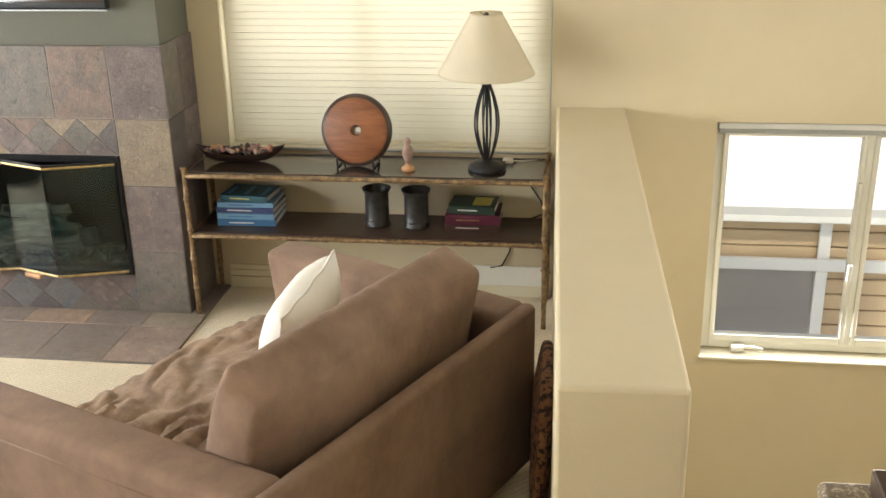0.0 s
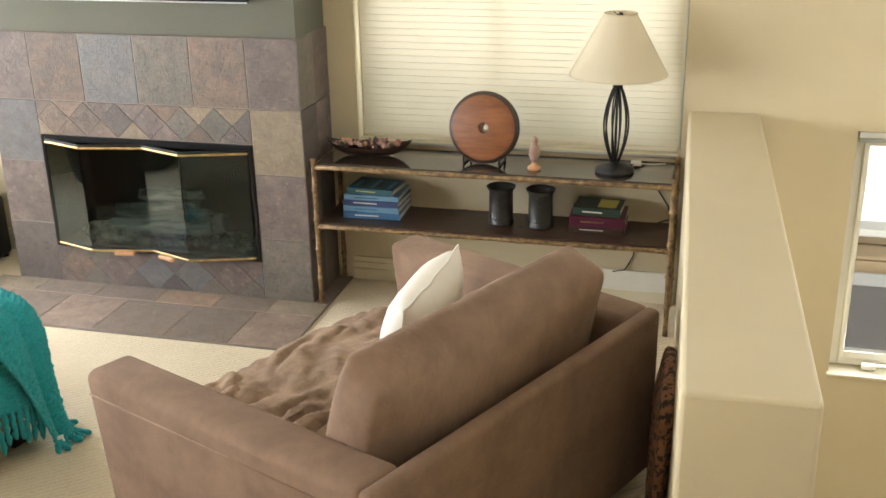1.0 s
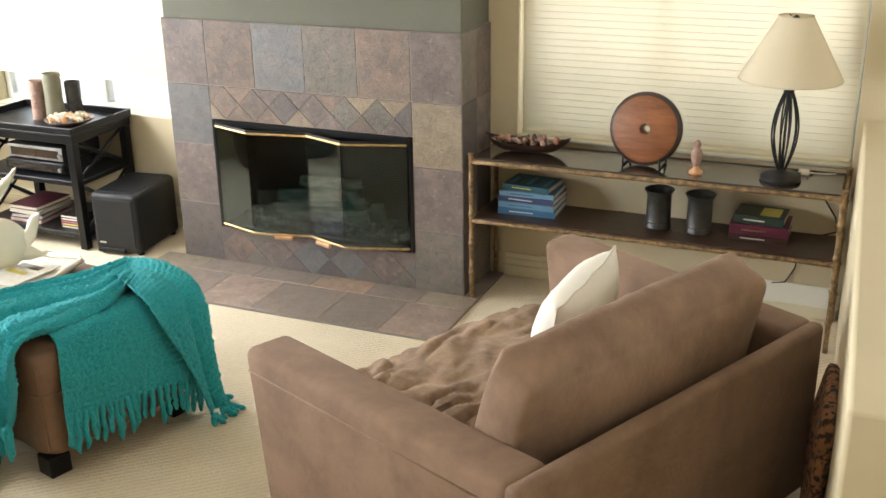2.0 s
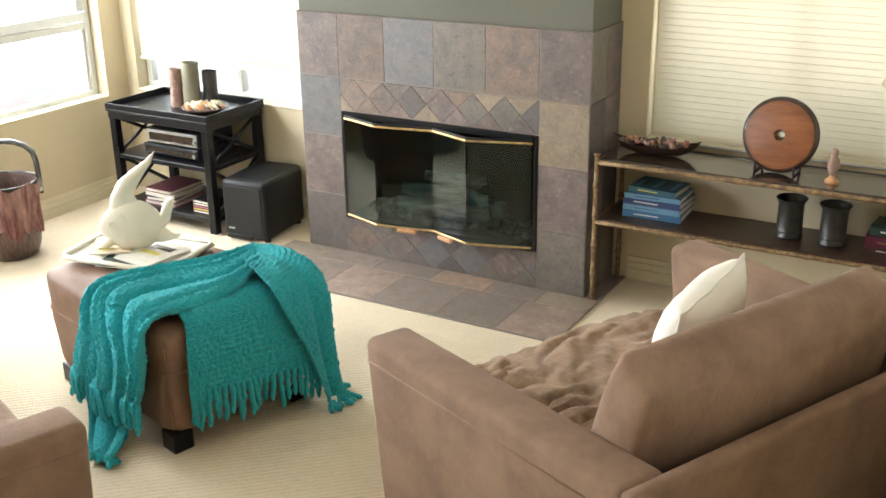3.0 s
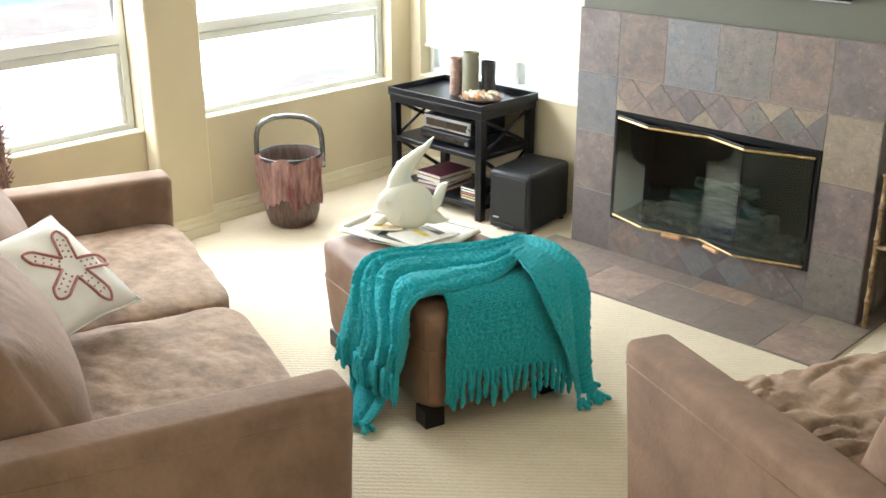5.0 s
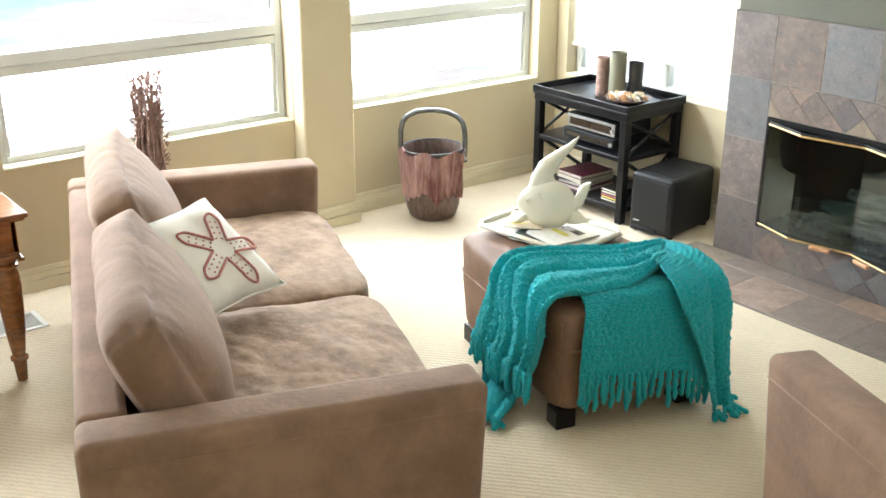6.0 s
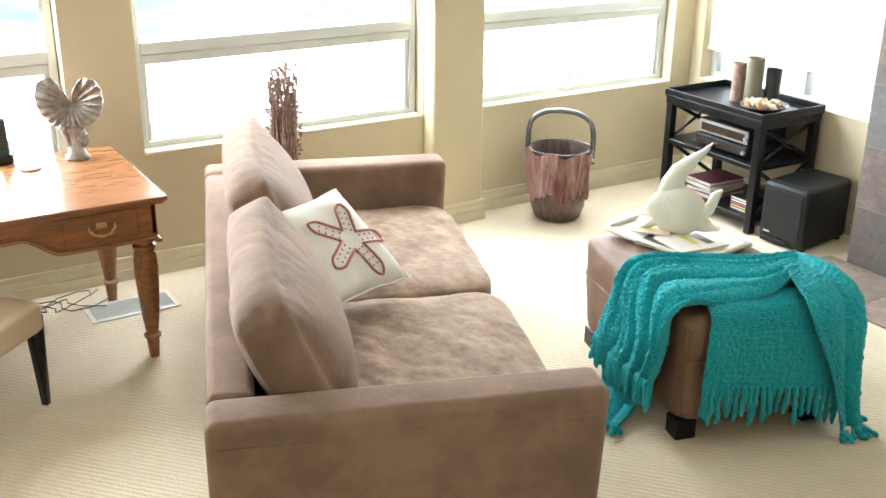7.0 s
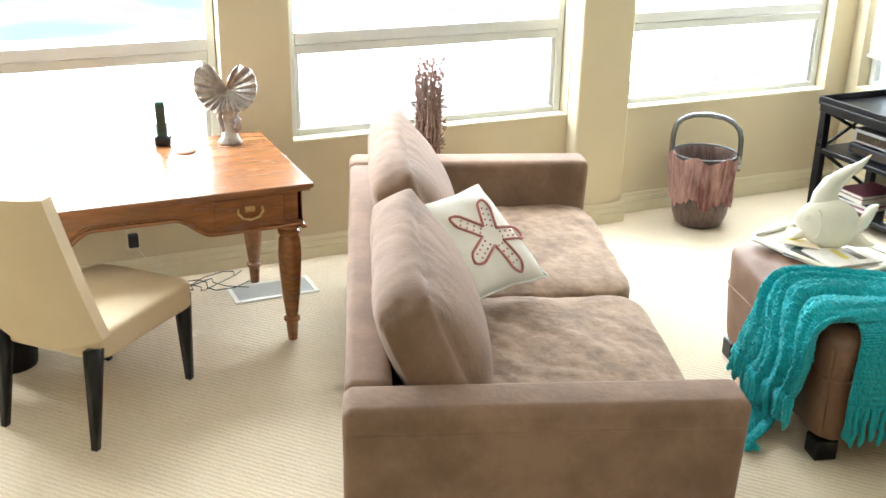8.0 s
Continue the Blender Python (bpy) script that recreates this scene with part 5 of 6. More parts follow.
part("wire", tube([(0.02, 0, 0.012), (0.08, 0.02, 0.006), (0.14, 0.04, 0.006)], 0.003, 6), LINEN, plug)
tagged(part("metal_rod", tube([(0.30, 3.385, 0.782), (1.78, 3.385, 0.782)], 0.008, 8), SILVER), "thin silver rod along the window sill", "rod")
tagged(part("wall_panel", box((1.28, 3.384, 0.002), (1.79, 3.389, 0.17), 0.002, 1), WHITE), "white panel low on the wall behind the console", "panel")


def book(x, y, z, w, d, h, a, mat, label, title=None):
    b = thing("book", label, "book", pose(x, y, z, 0, 0, a), "books on the console")
    part("page_block", box((-w / 2 + 0.004, -d / 2 + 0.002, 0.003), (w / 2 - 0.004, d / 2 - 0.004, h - 0.003)), PAPER, b)
    for z0 in (0, h - 0.003):
        part("cover", box((-w / 2, -d / 2, z0), (w / 2, d / 2, z0 + 0.003), 0.001, 1), mat, b)
    sp = part("spine", box((-w / 2, -d / 2 - 0.003, 0), (w / 2, -d / 2, h), 0.001, 1), mat, b)
    part("title_bar", box((-w * 0.3, -d / 2 - 0.0042, h * 0.42), (w * 0.12, -d / 2 - 0.003, h * 0.58)), title or PAPER, sp)
    return b


z = MID
for i, (w, d, h, mt, lab, a) in enumerate(((0.30, 0.23, 0.034, 0, "blue covered book in a stack", 2), (0.295, 0.23, 0.030, 2, "pale blue book in a stack", 0),
                                           (0.30, 0.22, 0.030, 3, "navy book in a stack", -2), (0.29, 0.22, 0.026, 2, "thin pale blue book in a stack", 1),
                                           (0.25, 0.19, 0.03, 1, "teal picture book on top of a stack", -5))):
    b = book(0.295, 3.235, z, w, d, h, a, BLUES[mt], lab, (PAPER, BLUES[0], PAPER, BLUES[3], YELLOW)[i])
    z += h + 0.0005
for k in range(7):
    part("cover_print", box((-0.10 + 0.03 * k, -0.07 + 0.02 * (k % 3), 0.0302), (-0.08 + 0.03 * k, 0.03 + 0.012 * (k % 4), 0.0306)), (BLUES[2], FOREST, BLUES[1])[k % 3], b)
z = MID
for i, (w, d, h, mt, lab, a) in enumerate(((0.27, 0.2, 0.03, DARKWOOD, "brown book in a stack", 0), (0.27, 0.2, 0.05, WINE, "wine red book in a stack", 1),
                                           (0.23, 0.17, 0.04, FOREST, "dark green book on a stack", -3))):
    b = book(1.435, 3.24, z, w, d, h, a, mt, lab, (PAPER, BRASS, PAPER)[i])
    z += h + 0.0005
part("cover_print", box((0.0, -0.06, 0.0402), (0.09, 0.06, 0.0408)), YELLOW, b, "yellow cover picture")
for x, y in ((0.952, 3.20), (1.152, 3.19)):
    can = thing("tin_canister", "dark patinated tin canister with a flared lip", "canister", pose(x, y, MID), "tin canisters on the console")
    part("body", lathe([(0, 0), (0.064, 0), (0.066, 0.008), (0.060, 0.016), (0.059, 0.165), (0.064, 0.176), (0.072, 0.188), (0.072, 0.192), (0.066, 0.190), (0.056, 0.17), (0.055, 0.01), (0, 0.008)], 36), TIN, can)
    part("band", tube([(0.061 * math.cos(a), 0.061 * math.sin(a), 0.03) for a in np.linspace(0, 2 * math.pi, 33)[:-1]], 0.003, 6, closed=True), TIN, can)

# ---- desk ----
DX0, DX1, DY0, DY1, DZ = -3.385, -2.475, -2.15, -0.605, 0.785
desk = thing("desk", "honey-stained pine writing desk with turned legs", "desk")
part("desktop", box((DX0, DY0, DZ - 0.022), (DX1, DY1, DZ), 0.006, 3), OAK, desk)
part("top_moulding", box((DX0 + 0.012, DY0 + 0.012, DZ - 0.036), (DX1 - 0.012, DY1 - 0.012, DZ - 0.0225), 0.005, 3), OAK, desk)
AX, AY = DX1 - 0.045, DY1 - 0.045


def desk_front():
    """The front apron with a drawer block at each end and an ogee arch over the knees."""
    half = (AY - (DY0 + 0.045)) / 2
    pts = []
    for i in range(61):
        y = -half + 2 * half * i / 60
        t = (half - abs(y) - 0.40) / 0.16
        s = min(1, max(0, t))
        pts.append((y, 0.585 + 0.085 * (s * s * (3 - 2 * s))))
    return pts, (AY + DY0 + 0.045) / 2


pts, mid = desk_front()
bm = bmesh.new()
cols = []
for y, z0 in pts:
    cols.append([bm.verts.new((x, mid + y, zz)) for x, zz in ((AX - 0.022, z0), (AX, z0), (AX, DZ - 0.036), (AX - 0.022, DZ - 0.036))])
for a, b in zip(cols, cols[1:]):
    for k in range(4):
        bm.faces.new((a[k], a[(k + 1) % 4], b[(k + 1) % 4], b[k]))
bm.faces.new(cols[0])
bm.faces.new(cols[-1][::-1])
bmesh.ops.recalc_face_normals(bm, faces=bm.faces[:])
part("front_apron", bm, OAK, desk)
part("arch_moulding", tube([(AX + 0.004, mid + y, z0 + 0.004) for y, z0 in pts], 0.010, 8), OAK, desk)
part("arch_moulding", tube([(AX + 0.003, mid + y, z0 + 0.020) for y, z0 in pts], 0.005, 8), OAK, desk)
part("side_apron", box((DX0 + 0.05, AY - 0.022, 0.575), (AX, AY, DZ - 0.036), 0.003), OAK, desk)
part("side_apron", box((DX0 + 0.05, DY0 + 0.045, 0.575), (AX, DY0 + 0.067, DZ - 0.036), 0.003), OAK, desk)
part("back_apron", box((DX0 + 0.04, DY0 + 0.05, 0.575), (DX0 + 0.06, AY, DZ - 0.036), 0.003), OAK, desk)
part("side_moulding", box((DX0 + 0.035, AY - 0.01, 0.568), (AX + 0.016, AY + 0.016, 0.586), 0.006, 3), OAK, desk)
for yc in (AY - 0.235, DY0 + 0.045 + 0.235):
    dr = part("drawer", box((AX - 0.3, yc - 0.155, 0.605), (AX + 0.006, yc + 0.155, DZ - 0.045), 0.004), OAK, desk)
    part("plate", box((AX + 0.006, yc - 0.022, 0.675), (AX + 0.009, yc + 0.022, 0.70), 0.002, 1), BRASS, dr, "brass keyhole plate")
    part("pull", tube([(AX + 0.010, yc - 0.052, 0.695), (AX + 0.018, yc - 0.055, 0.675), (AX + 0.022, yc - 0.035, 0.652), (AX + 0.023, yc, 0.644), (AX + 0.022, yc + 0.035, 0.652),
                       (AX + 0.018, yc + 0.055, 0.675), (AX + 0.010, yc + 0.052, 0.695)], 0.0055, 8), BRASS, dr, "curved antique brass pull")
leg = [(0, 0), (0.021, 0), (0.024, 0.03), (0.028, 0.085), (0.024, 0.092), (0.037, 0.10), (0.038, 0.112), (0.026, 0.122), (0.030, 0.14), (0.042, 0.24), (0.050, 0.36), (0.053, 0.44), (0.049, 0.50),
       (0.040, 0.525), (0.050, 0.533), (0.050, 0.545), (0.038, 0.552), (0.046, 0.558), (0.046, 0.575), (0, 0.575)]
for x in (AX - 0.055, DX0 + 0.105):
    for y in (AY - 0.05, DY0 + 0.10):
        part("leg", lathe(leg, 28, pose(x, y, 0)), OAK, desk)
        part("leg_block", box((x - 0.042, y - 0.042, 0.575), (x + 0.042, y + 0.042, DZ - 0.037), 0.003), OAK, desk)

# nautilus pair: two ribbed fans on a coral foot
sh = thing("shell_ornament", "silvered scallop shell ornament on a coral foot", "ornament", pose(-3.215, -0.80, DZ, 0, 0, 62))
for s in (-1, 1):
    bm = bmesh.new()
    grid = []
    for i in range(41):
        u = i / 40
        a = radians(-90 + 168 * u)
        reach = float(np.interp(math.degrees(a), (-90, -45, 0, 40, 62, 78), (0.088, 0.122, 0.148, 0.172, 0.15, 0.062)))
        line = []
        for j in range(11):
            f = j / 10
            rib = 0.009 * f * math.cos(i * math.pi / 2.0)
            line.append(bm.verts.new((s * (0.002 + reach * f * math.cos(a)), -0.045 * math.sin(f * math.pi * 0.55) + rib, 0.265 + reach * f * math.sin(a))))
        grid.append(line)
    for a, b in zip(grid, grid[1:]):
        for j in range(10):
            bm.faces.new((a[j], a[j + 1], b[j + 1], b[j]))
    bmesh.ops.remove_doubles(bm, verts=bm.verts[:], dist=0.0005)
    bmesh.ops.recalc_face_normals(bm, faces=bm.faces[:])
    bmesh.ops.solidify(bm, geom=bm.faces[:], thickness=0.006)
    part("shell", bm, NACRE, sh)
rng = random.Random(12)
for i in range(26):
    z0, z1 = 0.0, 0.20
    a, r = rng.uniform(0, 6.28), rng.uniform(0.0, 0.045)
    p = Vector((r * math.cos(a) * 1.2, r * math.sin(a) * 0.8, rng.uniform(0.02, 0.18)))
    q = p + Vector((rng.uniform(-0.04, 0.04), rng.uniform(-0.025, 0.025), rng.uniform(0.02, 0.06)))
    part("coral_branch", tube([p - Vector((0, 0, 0.02)), p.lerp(q, 0.5), q], [0.014, 0.012, 0.008], 7), NACRE, sh)
part("foot", lathe([(0, 0), (0.055, 0), (0.06, 0.012), (0.045, 0.03), (0.03, 0.08), (0.028, 0.15), (0.034, 0.22), (0, 0.24)], 18, None, None, 0.8), NACRE, sh)

ph = thing("cordless_phone", "dark green cordless handset upright in its cradle", "telephone", pose(-3.30, -1.11, DZ, 0, 0, 75))
part("cradle", box((-0.038, -0.035, 0), (0.038, 0.035, 0.05), 0.012, 3), PLASTIC, ph)
hs = part("handset", box((-0.024, -0.012, 0.03), (0.024, 0.014, 0.225), 0.010, 3, pose(0, 0, 0, 8)), plain("dark_green_plastic", (0.012, 0.075, 0.065)), ph)
for k in range(7):
    part("key_row", box((-0.016, -0.0135, 0.075 + 0.017 * k), (0.016, -0.0118, 0.085 + 0.017 * k), 0.001, 1, pose(0, 0, 0, 8)), TIN, hs)
tagged(part("coaster", lathe([(0, 0), (0.048, 0), (0.05, 0.004), (0.046, 0.008), (0, 0.008)], 28, pose(-3.15, -1.03, DZ + 0.0005)), DISC), "round orange coaster lying on the desk", "coaster")

# ---- desk chair ----
CH = pose(-2.305, -1.60, 0, 0, 0, 44)
ch = thing("desk_chair", "cream upholstered chair with tapered black legs", "chair", CH)
bm = soft_block((0.50, 0.62, 0.13), (0, 0, 0.012), 9, 18, 0, 1.0, 0.003)
for v in bm.verts:
    v.co.z += 0.03 * (v.co.y / 0.31) ** 2 * (1 if v.co.y > 0 else 0) * -0.4
part("seat", moved(bm, pose(0, 0.06, 0.405)), CREAMCLOTH, ch)
bm = bmesh.new()
n, rows, front, rear = 20, 18, [], []
for i in range(rows + 1):
    f = i / rows
    z = 0.40 + 0.62 * f
    fr, rr = [], []
    for j in range(n + 1):
        u = -1 + 2 * j / n
        half = 0.265 - 0.10 * f - 0.0 * f
        low = 0.055 * (u * u) * (1 - f) ** 3
        y = -0.235 - 0.11 * f - 0.045 * (1 - u * u)
        fr.append(bm.verts.new((half * u, y + 0.03, z + low)))
        rr.append(bm.verts.new((half * u * 1.03, y - 0.025 - 0.012 * (1 - u * u), z + low)))
    front.append(fr)
    rear.append(rr)
for g, flip in ((front, False), (rear, True)):
    for a, b in zip(g, g[1:]):
        for j in range(n):
            q = (a[j], a[j + 1], b[j + 1], b[j])
            bm.faces.new(q[::-1] if flip else q)
for i in range(rows):
    bm.faces.new((front[i][0], front[i + 1][0], rear[i + 1][0], rear[i][0]))
    bm.faces.new((front[i][n], rear[i][n], rear[i + 1][n], front[i + 1][n]))
for j in range(n):
    bm.faces.new((front[0][j], rear[0][j], rear[0][j + 1], front[0][j + 1]))
    bm.faces.new((front[rows][j], front[rows][j + 1], rear[rows][j + 1], rear[rows][j]))
bmesh.ops.recalc_face_normals(bm, faces=bm.faces[:])
part("backrest", bm, CREAMCLOTH, ch)
part("piping", tube([(0.265 - 0.10 * f, -0.235 - 0.11 * f - 0.01, 0.455 + 0.565 * f - 0.055 * (1 - (1 - f) ** 3)) for f in np.linspace(0.05, 1, 14)], 0.004, 6), CREAMCLOTH, ch)
for x, y, ty in ((-0.21, 0.315, 0.0), (0.21, 0.315, 0.0), (-0.215, -0.25, -0.055), (0.215, -0.25, -0.055)):
    bm = bmesh.new()
    top = [bm.verts.new((x + a * 0.028, y + b * 0.028, 0.40)) for a, b in ((-1, -1), (1, -1), (1, 1), (-1, 1))]
    bot = [bm.verts.new((x * 1.03 + a * 0.013, y + ty + b * 0.013, 0)) for a, b in ((-1, -1), (1, -1), (1, 1), (-1, 1))]
    for k in range(4):
        bm.faces.new((bot[k], bot[(k + 1) % 4], top[(k + 1) % 4], top[k]))
    bm.faces.new(bot[::-1])
    bm.faces.new(top)
    part("leg", bm, BLACK, ch, "tapered black wooden leg")
tagged(part("power_strip", box((-3.35, -1.78, 0.0), (-3.10, -1.72, 0.045), 0.008), PLASTIC), "black power strip under the desk", "power strip")
bin_ = thing("waste_bin", "black waste bin under the desk", "bin", pose(-2.80, -1.92, 0))
part("tub", lathe([(0, 0), (0.11, 0), (0.14, 0.27), (0.145, 0.28), (0.134, 0.275), (0.105, 0.012), (0, 0.01)], 28), PLASTIC, bin_)

# cables, outlet and floor vent by the desk
rng = random.Random(4)
for k in range(4):
    pts = [(-3.30 + 0.09 * math.sin(i * 0.75 + k * 1.6) - 0.02 * k, -1.27 + 0.05 * i + 0.05 * math.sin(i * 1.3 + k), 0.006 + 0.012 * abs(math.sin(i * 0.6 + k))) for i in range(11)]
    tagged(part("cable", tube(pts, 0.0028, 6), PLASTIC), "black cable looped on the carpet under the desk", "cable", "cables under the desk")
tagged(part("cable", tube(rope((W + 0.03, -1.27, 0.22), (-3.36, -1.02, 0.01), 0.05), 0.003, 6), PAPER), "white cable hanging from the wall outlet", "cable")
out = thing("wall_outlet", "cream outlet with a black plug adapter", "outlet", pose(W, -1.27, 0.24))
part("plate", box((0.0, -0.035, -0.057), (0.006, 0.035, 0.057), 0.002), CREAM, out)
part("adapter", box((0.0065, -0.025, -0.035), (0.045, 0.025, 0.035), 0.005), PLASTIC, out, "black plug adapter")
vent = thing("floor_vent", "white framed floor vent with a grey grille", "vent", pose(-3.155, -0.64, 0))
for lo, hi in (((-0.11, -0.22, 0), (0.11, -0.195, 0.008)), ((-0.11, 0.195, 0), (0.11, 0.22, 0.008)), ((-0.11, -0.195, 0), (-0.085, 0.195, 0.008)), ((0.085, -0.195, 0), (0.11, 0.195, 0.008))):
    part("frame", box(lo, hi, 0.002, 1), WHITE, vent)
part("well", box((-0.085, -0.195, 0.0005), (0.085, 0.195, 0.002)), TIN, vent)
for k in range(13):
    x = -0.078 + 0.013 * k
    part("slat", box((x - 0.0035, -0.194, 0.0022), (x + 0.0035, 0.194, 0.006)), VINYL, vent)

# twig bundle behind the sofa
tw = thing("twig_bundle", "tall bundle of dark twigs standing behind the sofa", "decoration", pose(-3.30, 0.29, 0))
rng = random.Random(9)
part("wrap", lathe([(0, 0), (0.07, 0), (0.062, 0.3), (0.066, 0.62), (0.06, 0.63), (0, 0.6)], 20), TWIG, tw)
for k in range(90):
    a, r = rng.uniform(0, 6.28), 0.078 * math.sqrt(rng.random())
    top = rng.uniform(0.9, 1.16) - 2.0 * max(0, r - 0.055)
    pts = [(r * math.cos(a) + 0.006 * rng.uniform(-1, 1) * i, r * math.sin(a) + 0.006 * rng.uniform(-1, 1) * i, 0.5 + (top - 0.5) * i / 4) for i in range(5)]
    s = part("twig", tube(pts, [0.006, 0.006, 0.005, 0.004, 0.002], 5), TWIG, tw)
bm = bmesh.new()
for k in range(420):
    a, r = rng.uniform(0, 6.28), rng.uniform(0.045, 0.085)
    z = rng.uniform(0.62, 1.12)
    p = Vector((r * math.cos(a), r * math.sin(a), z))
    tube([p, p + Vector((0.02 * math.cos(a), 0.02 * math.sin(a), 0.03 * rng.uniform(-0.2, 1)))], [0.005, 0.002], 5, bm)
tagged(part("buds", bm, TWIG, tw, "pale brown buds"), kind="stuff")

# stone-topped cabinet at the head of the stairs
cab = thing("stair_cabinet", "cabinet with a speckled granite top beside the stairs", "cabinet")
part("granite_top", box((2.50, -0.45, 0.915), (3.6, 0.335, 0.95), 0.016, 4), GRANITE, cab, "speckled brown granite top")
part("body", box((2.55, -0.40, 0.0), (3.55, 0.29, 0.915), 0.006), DARKWOOD, cab)
tagged(part("wooden_box", box((2.60, 0.17, 0.95), (2.86, 0.30, 1.005), 0.005), DARKWOOD), "dark wooden box on the granite top", "box")

# ---- slate pieces ----
MESHES = {}


def tile(parent, size, depth, m, mat, seed):
    """One slate with chipped, bevelled edges and an uneven face; alike sizes share a mesh in three variants."""
    key = (round(size[0], 3), round(size[1], 3), round(depth, 3), seed % 3)
    if key not in MESHES:
        w, h = size[0] / 2 - 0.0014, size[1] / 2 - 0.0014
        bm = bmesh.new()
        rim = [(-w, -h), (0, -h), (w, -h), (w, 0), (w, h), (0, h), (-w, h), (-w, 0)]
        rg = random.Random(seed % 3 + 40)
        base = [bm.verts.new((x + rg.uniform(-0.0012, 0.0012), y + rg.uniform(-0.0012, 0.0012), 0)) for x, y in rim]
        low = [bm.verts.new((b.co.x, b.co.y, depth * 0.7)) for b in base]
        top = [bm.verts.new((b.co.x - math.copysign(0.0025, b.co.x) * (abs(b.co.x) > 1e-3), b.co.y - math.copysign(0.0025, b.co.y) * (abs(b.co.y) > 1e-3), depth + rg.uniform(-0.0008, 0.0008))) for b in base]
        mid = bm.verts.new((0, 0, depth + rg.uniform(-0.0005, 0.0012)))
        for k in range(8):
            j = (k + 1) % 8
            bm.faces.new((base[k], base[j], low[j], low[k]))
            bm.faces.new((low[k], low[j], top[j], top[k]))
            bm.faces.new((top[k], top[j], mid))
        me = bpy.data.meshes.new("slate_tile")
        bm.to_mesh(me)
        bm.free()
        MESHES[key] = me
    ob = new("slate_tile", MESHES[key])
    ob.parent = parent
    ob.matrix_basis = m
    if not ob.data.materials:
        ob.data.materials.append(mat)
    ob.material_slots[0].link = "OBJECT"
    ob.material_slots[0].material = mat
    return ob


ROWZ = [0.0, 0.345, 0.69, 1.025, 1.375]


def face_tile(x0, x1, z0, z1, kind, seed):
    tile(fire, (x1 - x0, z1 - z0), 0.009, pose((x0 + x1) / 2, 3.0085, (z0 + z1) / 2, 90), SLATE[kind], seed)


top_edges = [-1.747, -1.475, -1.18, -0.875, -0.57, -0.272, 0.0]
for i, kind in enumerate(("mauve", "rust", "blue", "green", "rust", "mauve")):
    face_tile(top_edges[i], top_edges[i + 1], ROWZ[3], ROWZ[4], kind, i)
for r, (a, b) in enumerate((("dark", "green"), ("mauve", "dark"), ("blue", "tan"))):
    face_tile(-1.747, -1.475, ROWZ[r], ROWZ[r + 1], a, r)
    face_tile(-0.272, 0.0, ROWZ[r], ROWZ[r + 1], b if b != "dark" else "mauve", r + 1)
# the return beside the console
for r, (a, b) in enumerate((("dark", "green"), ("mauve", "dark"), ("dark", "mauve"), ("green", "mauve"))):
    for y0, y1, kind in ((3.0, 3.20, a), (3.20, 3.396, b)):
        tile(fire, (y1 - y0, ROWZ[r + 1] - ROWZ[r]), 0.009, pose(-0.0055, (y0 + y1) / 2, (ROWZ[r] + ROWZ[r + 1]) / 2, 90, 0, 90), SLATE[kind], r)


def clip_poly(poly, x0, x1, z0, z1):
    for ax, lim, sign in ((0, x0, 1), (0, x1, -1), (1, z0, 1), (1, z1, -1)):
        res = []
        for k, p in enumerate(poly):
            q = poly[(k + 1) % len(poly)]
            a, b = sign * (p[ax] - lim), sign * (q[ax] - lim)
            if a >= 0:
                res.append(p)
            if (a > 0 > b) or (a < 0 < b):
                t = a / (a - b)
                res.append((p[0] + t * (q[0] - p[0]), p[1] + t * (q[1] - p[1])))
        poly = res
        if len(poly) < 3:
            return []
    return poly


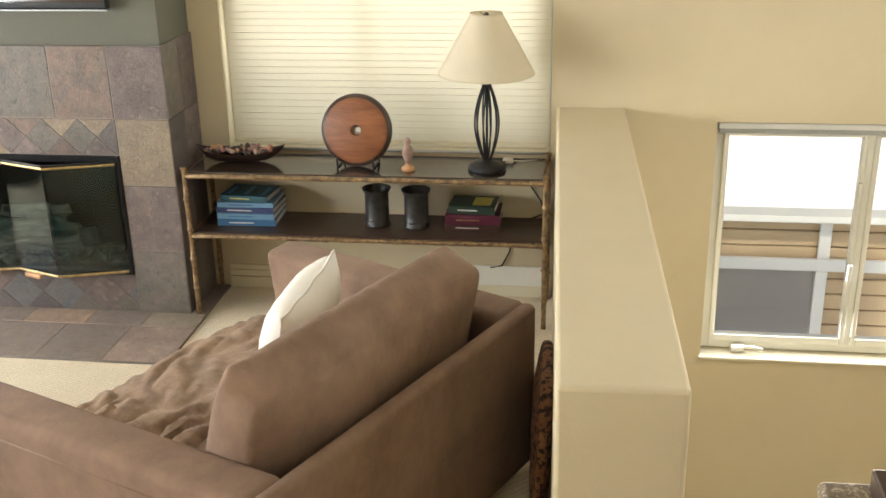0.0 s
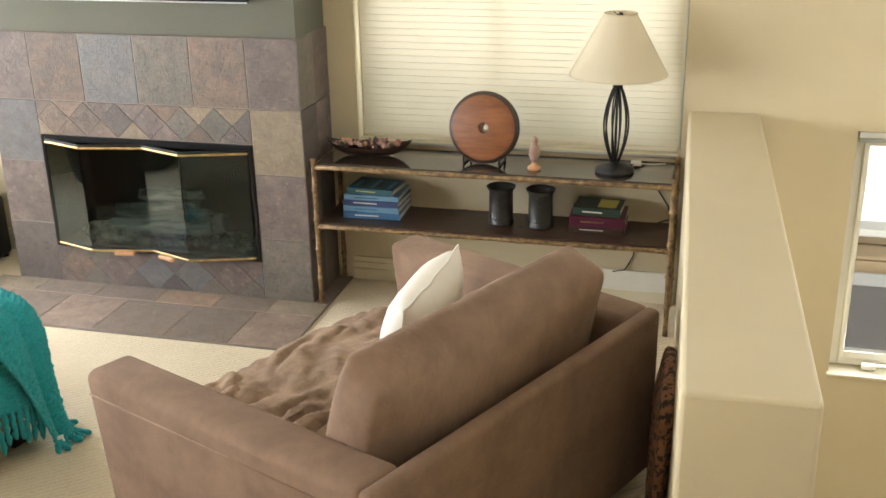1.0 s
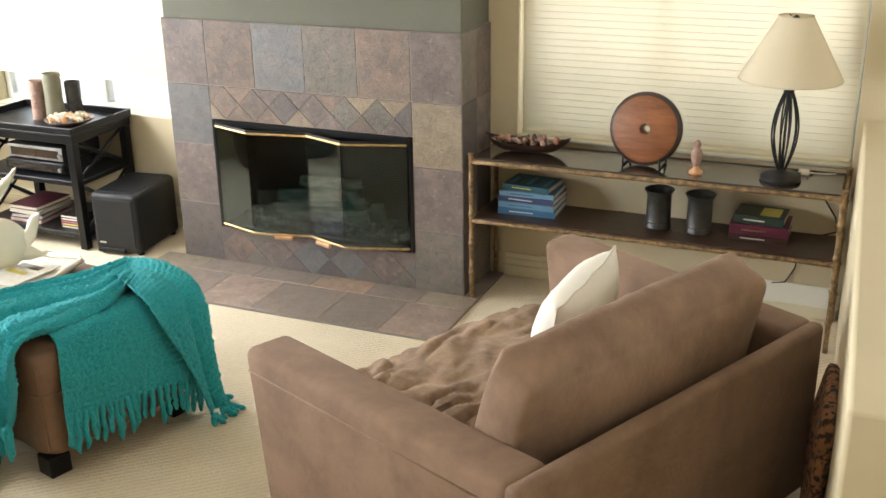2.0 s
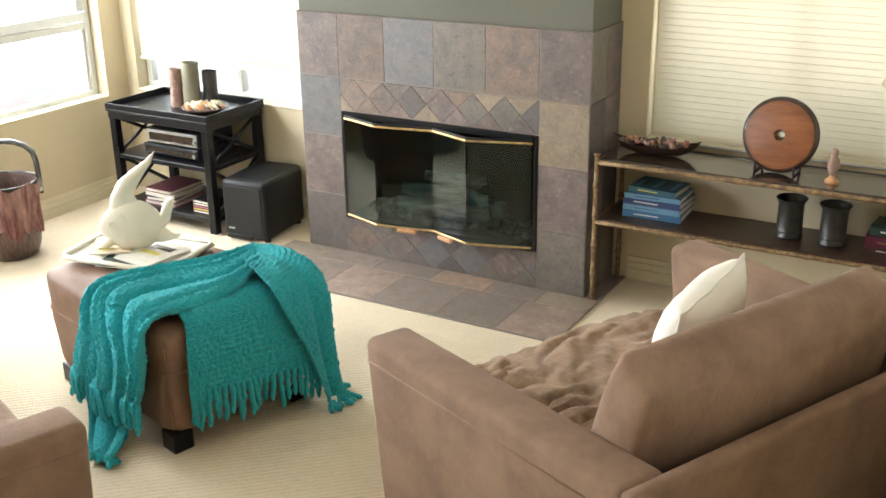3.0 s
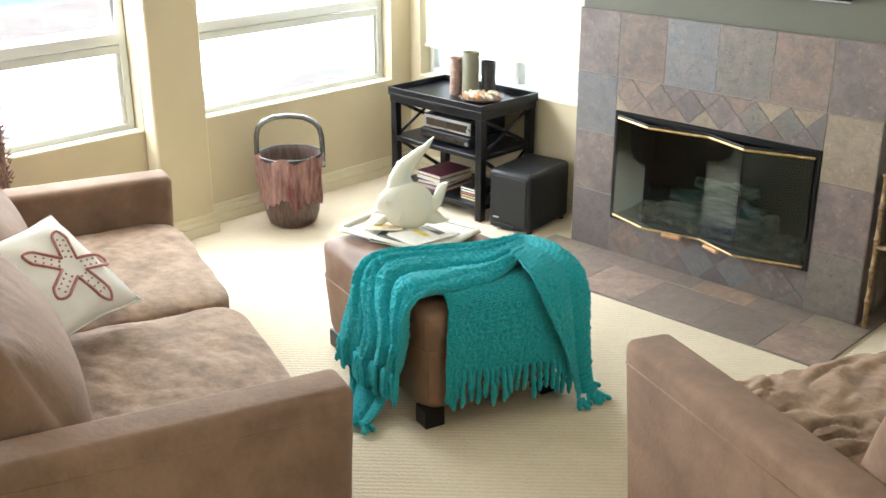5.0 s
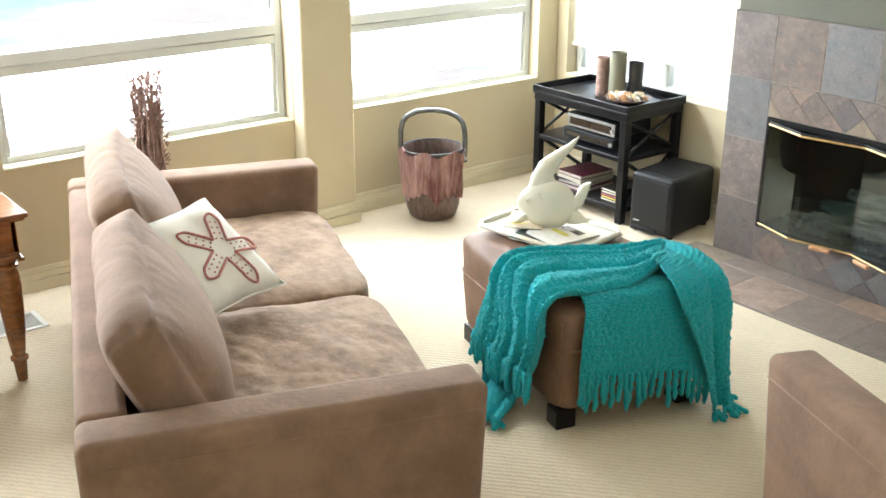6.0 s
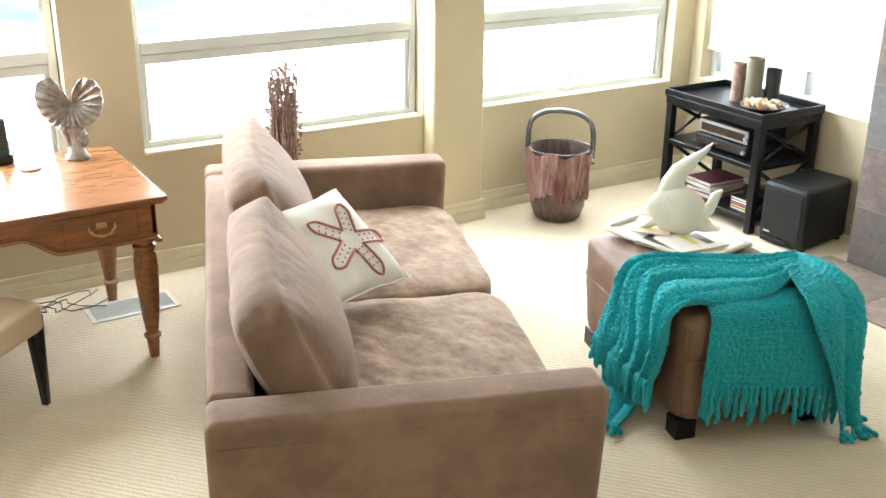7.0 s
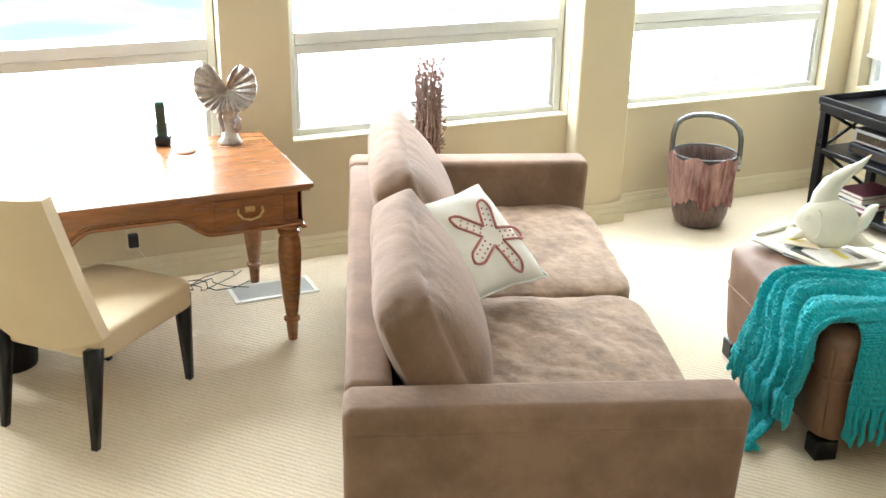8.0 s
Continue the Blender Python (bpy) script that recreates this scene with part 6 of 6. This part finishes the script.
def diamond_band(x0, x1, z0, z1, half_w, half_h, kinds, seed):
    """Diamonds set point to point along a band, cut at its edges, with triangles between them."""
    rg = random.Random(seed)
    zc = (z0 + z1) / 2
    n = int((x1 - x0) / (2 * half_w)) + 2
    for row in (-1, 0, 1):
        for i in range(-1, n + 1):
            cx = x0 + half_w * (2 * i + 1 + (row % 2))
            cz = zc + row * half_h
            poly = clip_poly([(cx - half_w, cz), (cx, cz - half_h), (cx + half_w, cz), (cx, cz + half_h)], x0, x1, z0, z1)
            if len(poly) < 3:
                continue
            area = abs(sum(poly[k][0] * poly[(k + 1) % len(poly)][1] - poly[(k + 1) % len(poly)][0] * poly[k][1] for k in range(len(poly)))) / 2
            if area < 0.0006:
                continue
            mx, mz = sum(p[0] for p in poly) / len(poly), sum(p[1] for p in poly) / len(poly)
            bm = bmesh.new()
            lev = []
            for shrink, d in ((0.99, 0.0), (0.99, 0.007), (0.965, 0.009)):
                lev.append([bm.verts.new(((p[0] - mx) * shrink, -d, (p[1] - mz) * shrink)) for p in poly])
            for a, b in zip(lev, lev[1:]):
                for k in range(len(poly)):
                    j = (k + 1) % len(poly)
                    bm.faces.new((a[k], a[j], b[j], b[k]))
            bm.faces.new(lev[-1])
            bmesh.ops.recalc_face_normals(bm, faces=bm.faces[:])
            o = part("slate_diamond", bm, SLATE[rg.choice(kinds[abs(row)])], fire)
            o.matrix_basis = pose(mx, 3.0085, mz)


diamond_band(-1.475, -0.272, 0.842, 1.023, 0.092, 0.0905, (("rust", "green", "mauve", "dark"), ("tan", "mauve", "rust")), 3)
diamond_band(-1.475, -0.272, 0.0, 0.213, 0.115, 0.1065, (("mauve", "rust", "blue", "mauve"), ("green", "dark", "mauve")), 6)

hearth = tagged(part("hearth", box((-1.86, 2.455, 0.0), (0.085, 2.999, 0.010)), GROUT), "slate tiled hearth set level with the carpet", "hearth", kind="structure")
part("side_strip", box((0.001, 2.999, 0.0), (0.085, N - 0.02, 0.010)), GROUT, hearth)
rg = random.Random(21)
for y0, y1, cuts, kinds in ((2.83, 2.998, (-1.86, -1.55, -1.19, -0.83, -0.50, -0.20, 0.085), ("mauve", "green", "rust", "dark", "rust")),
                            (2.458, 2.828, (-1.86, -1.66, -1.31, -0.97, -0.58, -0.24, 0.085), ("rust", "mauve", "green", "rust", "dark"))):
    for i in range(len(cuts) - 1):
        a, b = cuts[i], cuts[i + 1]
        tile(hearth, (b - a, y1 - y0), 0.008, pose((a + b) / 2, (y0 + y1) / 2, 0.004), SEALED_LIT[rg.choice(kinds)], i)
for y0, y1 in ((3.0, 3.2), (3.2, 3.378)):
    tile(hearth, (0.08, y1 - y0), 0.008, pose(0.044, (y0 + y1) / 2, 0.004), SEALED_LIT["dark"], 1)
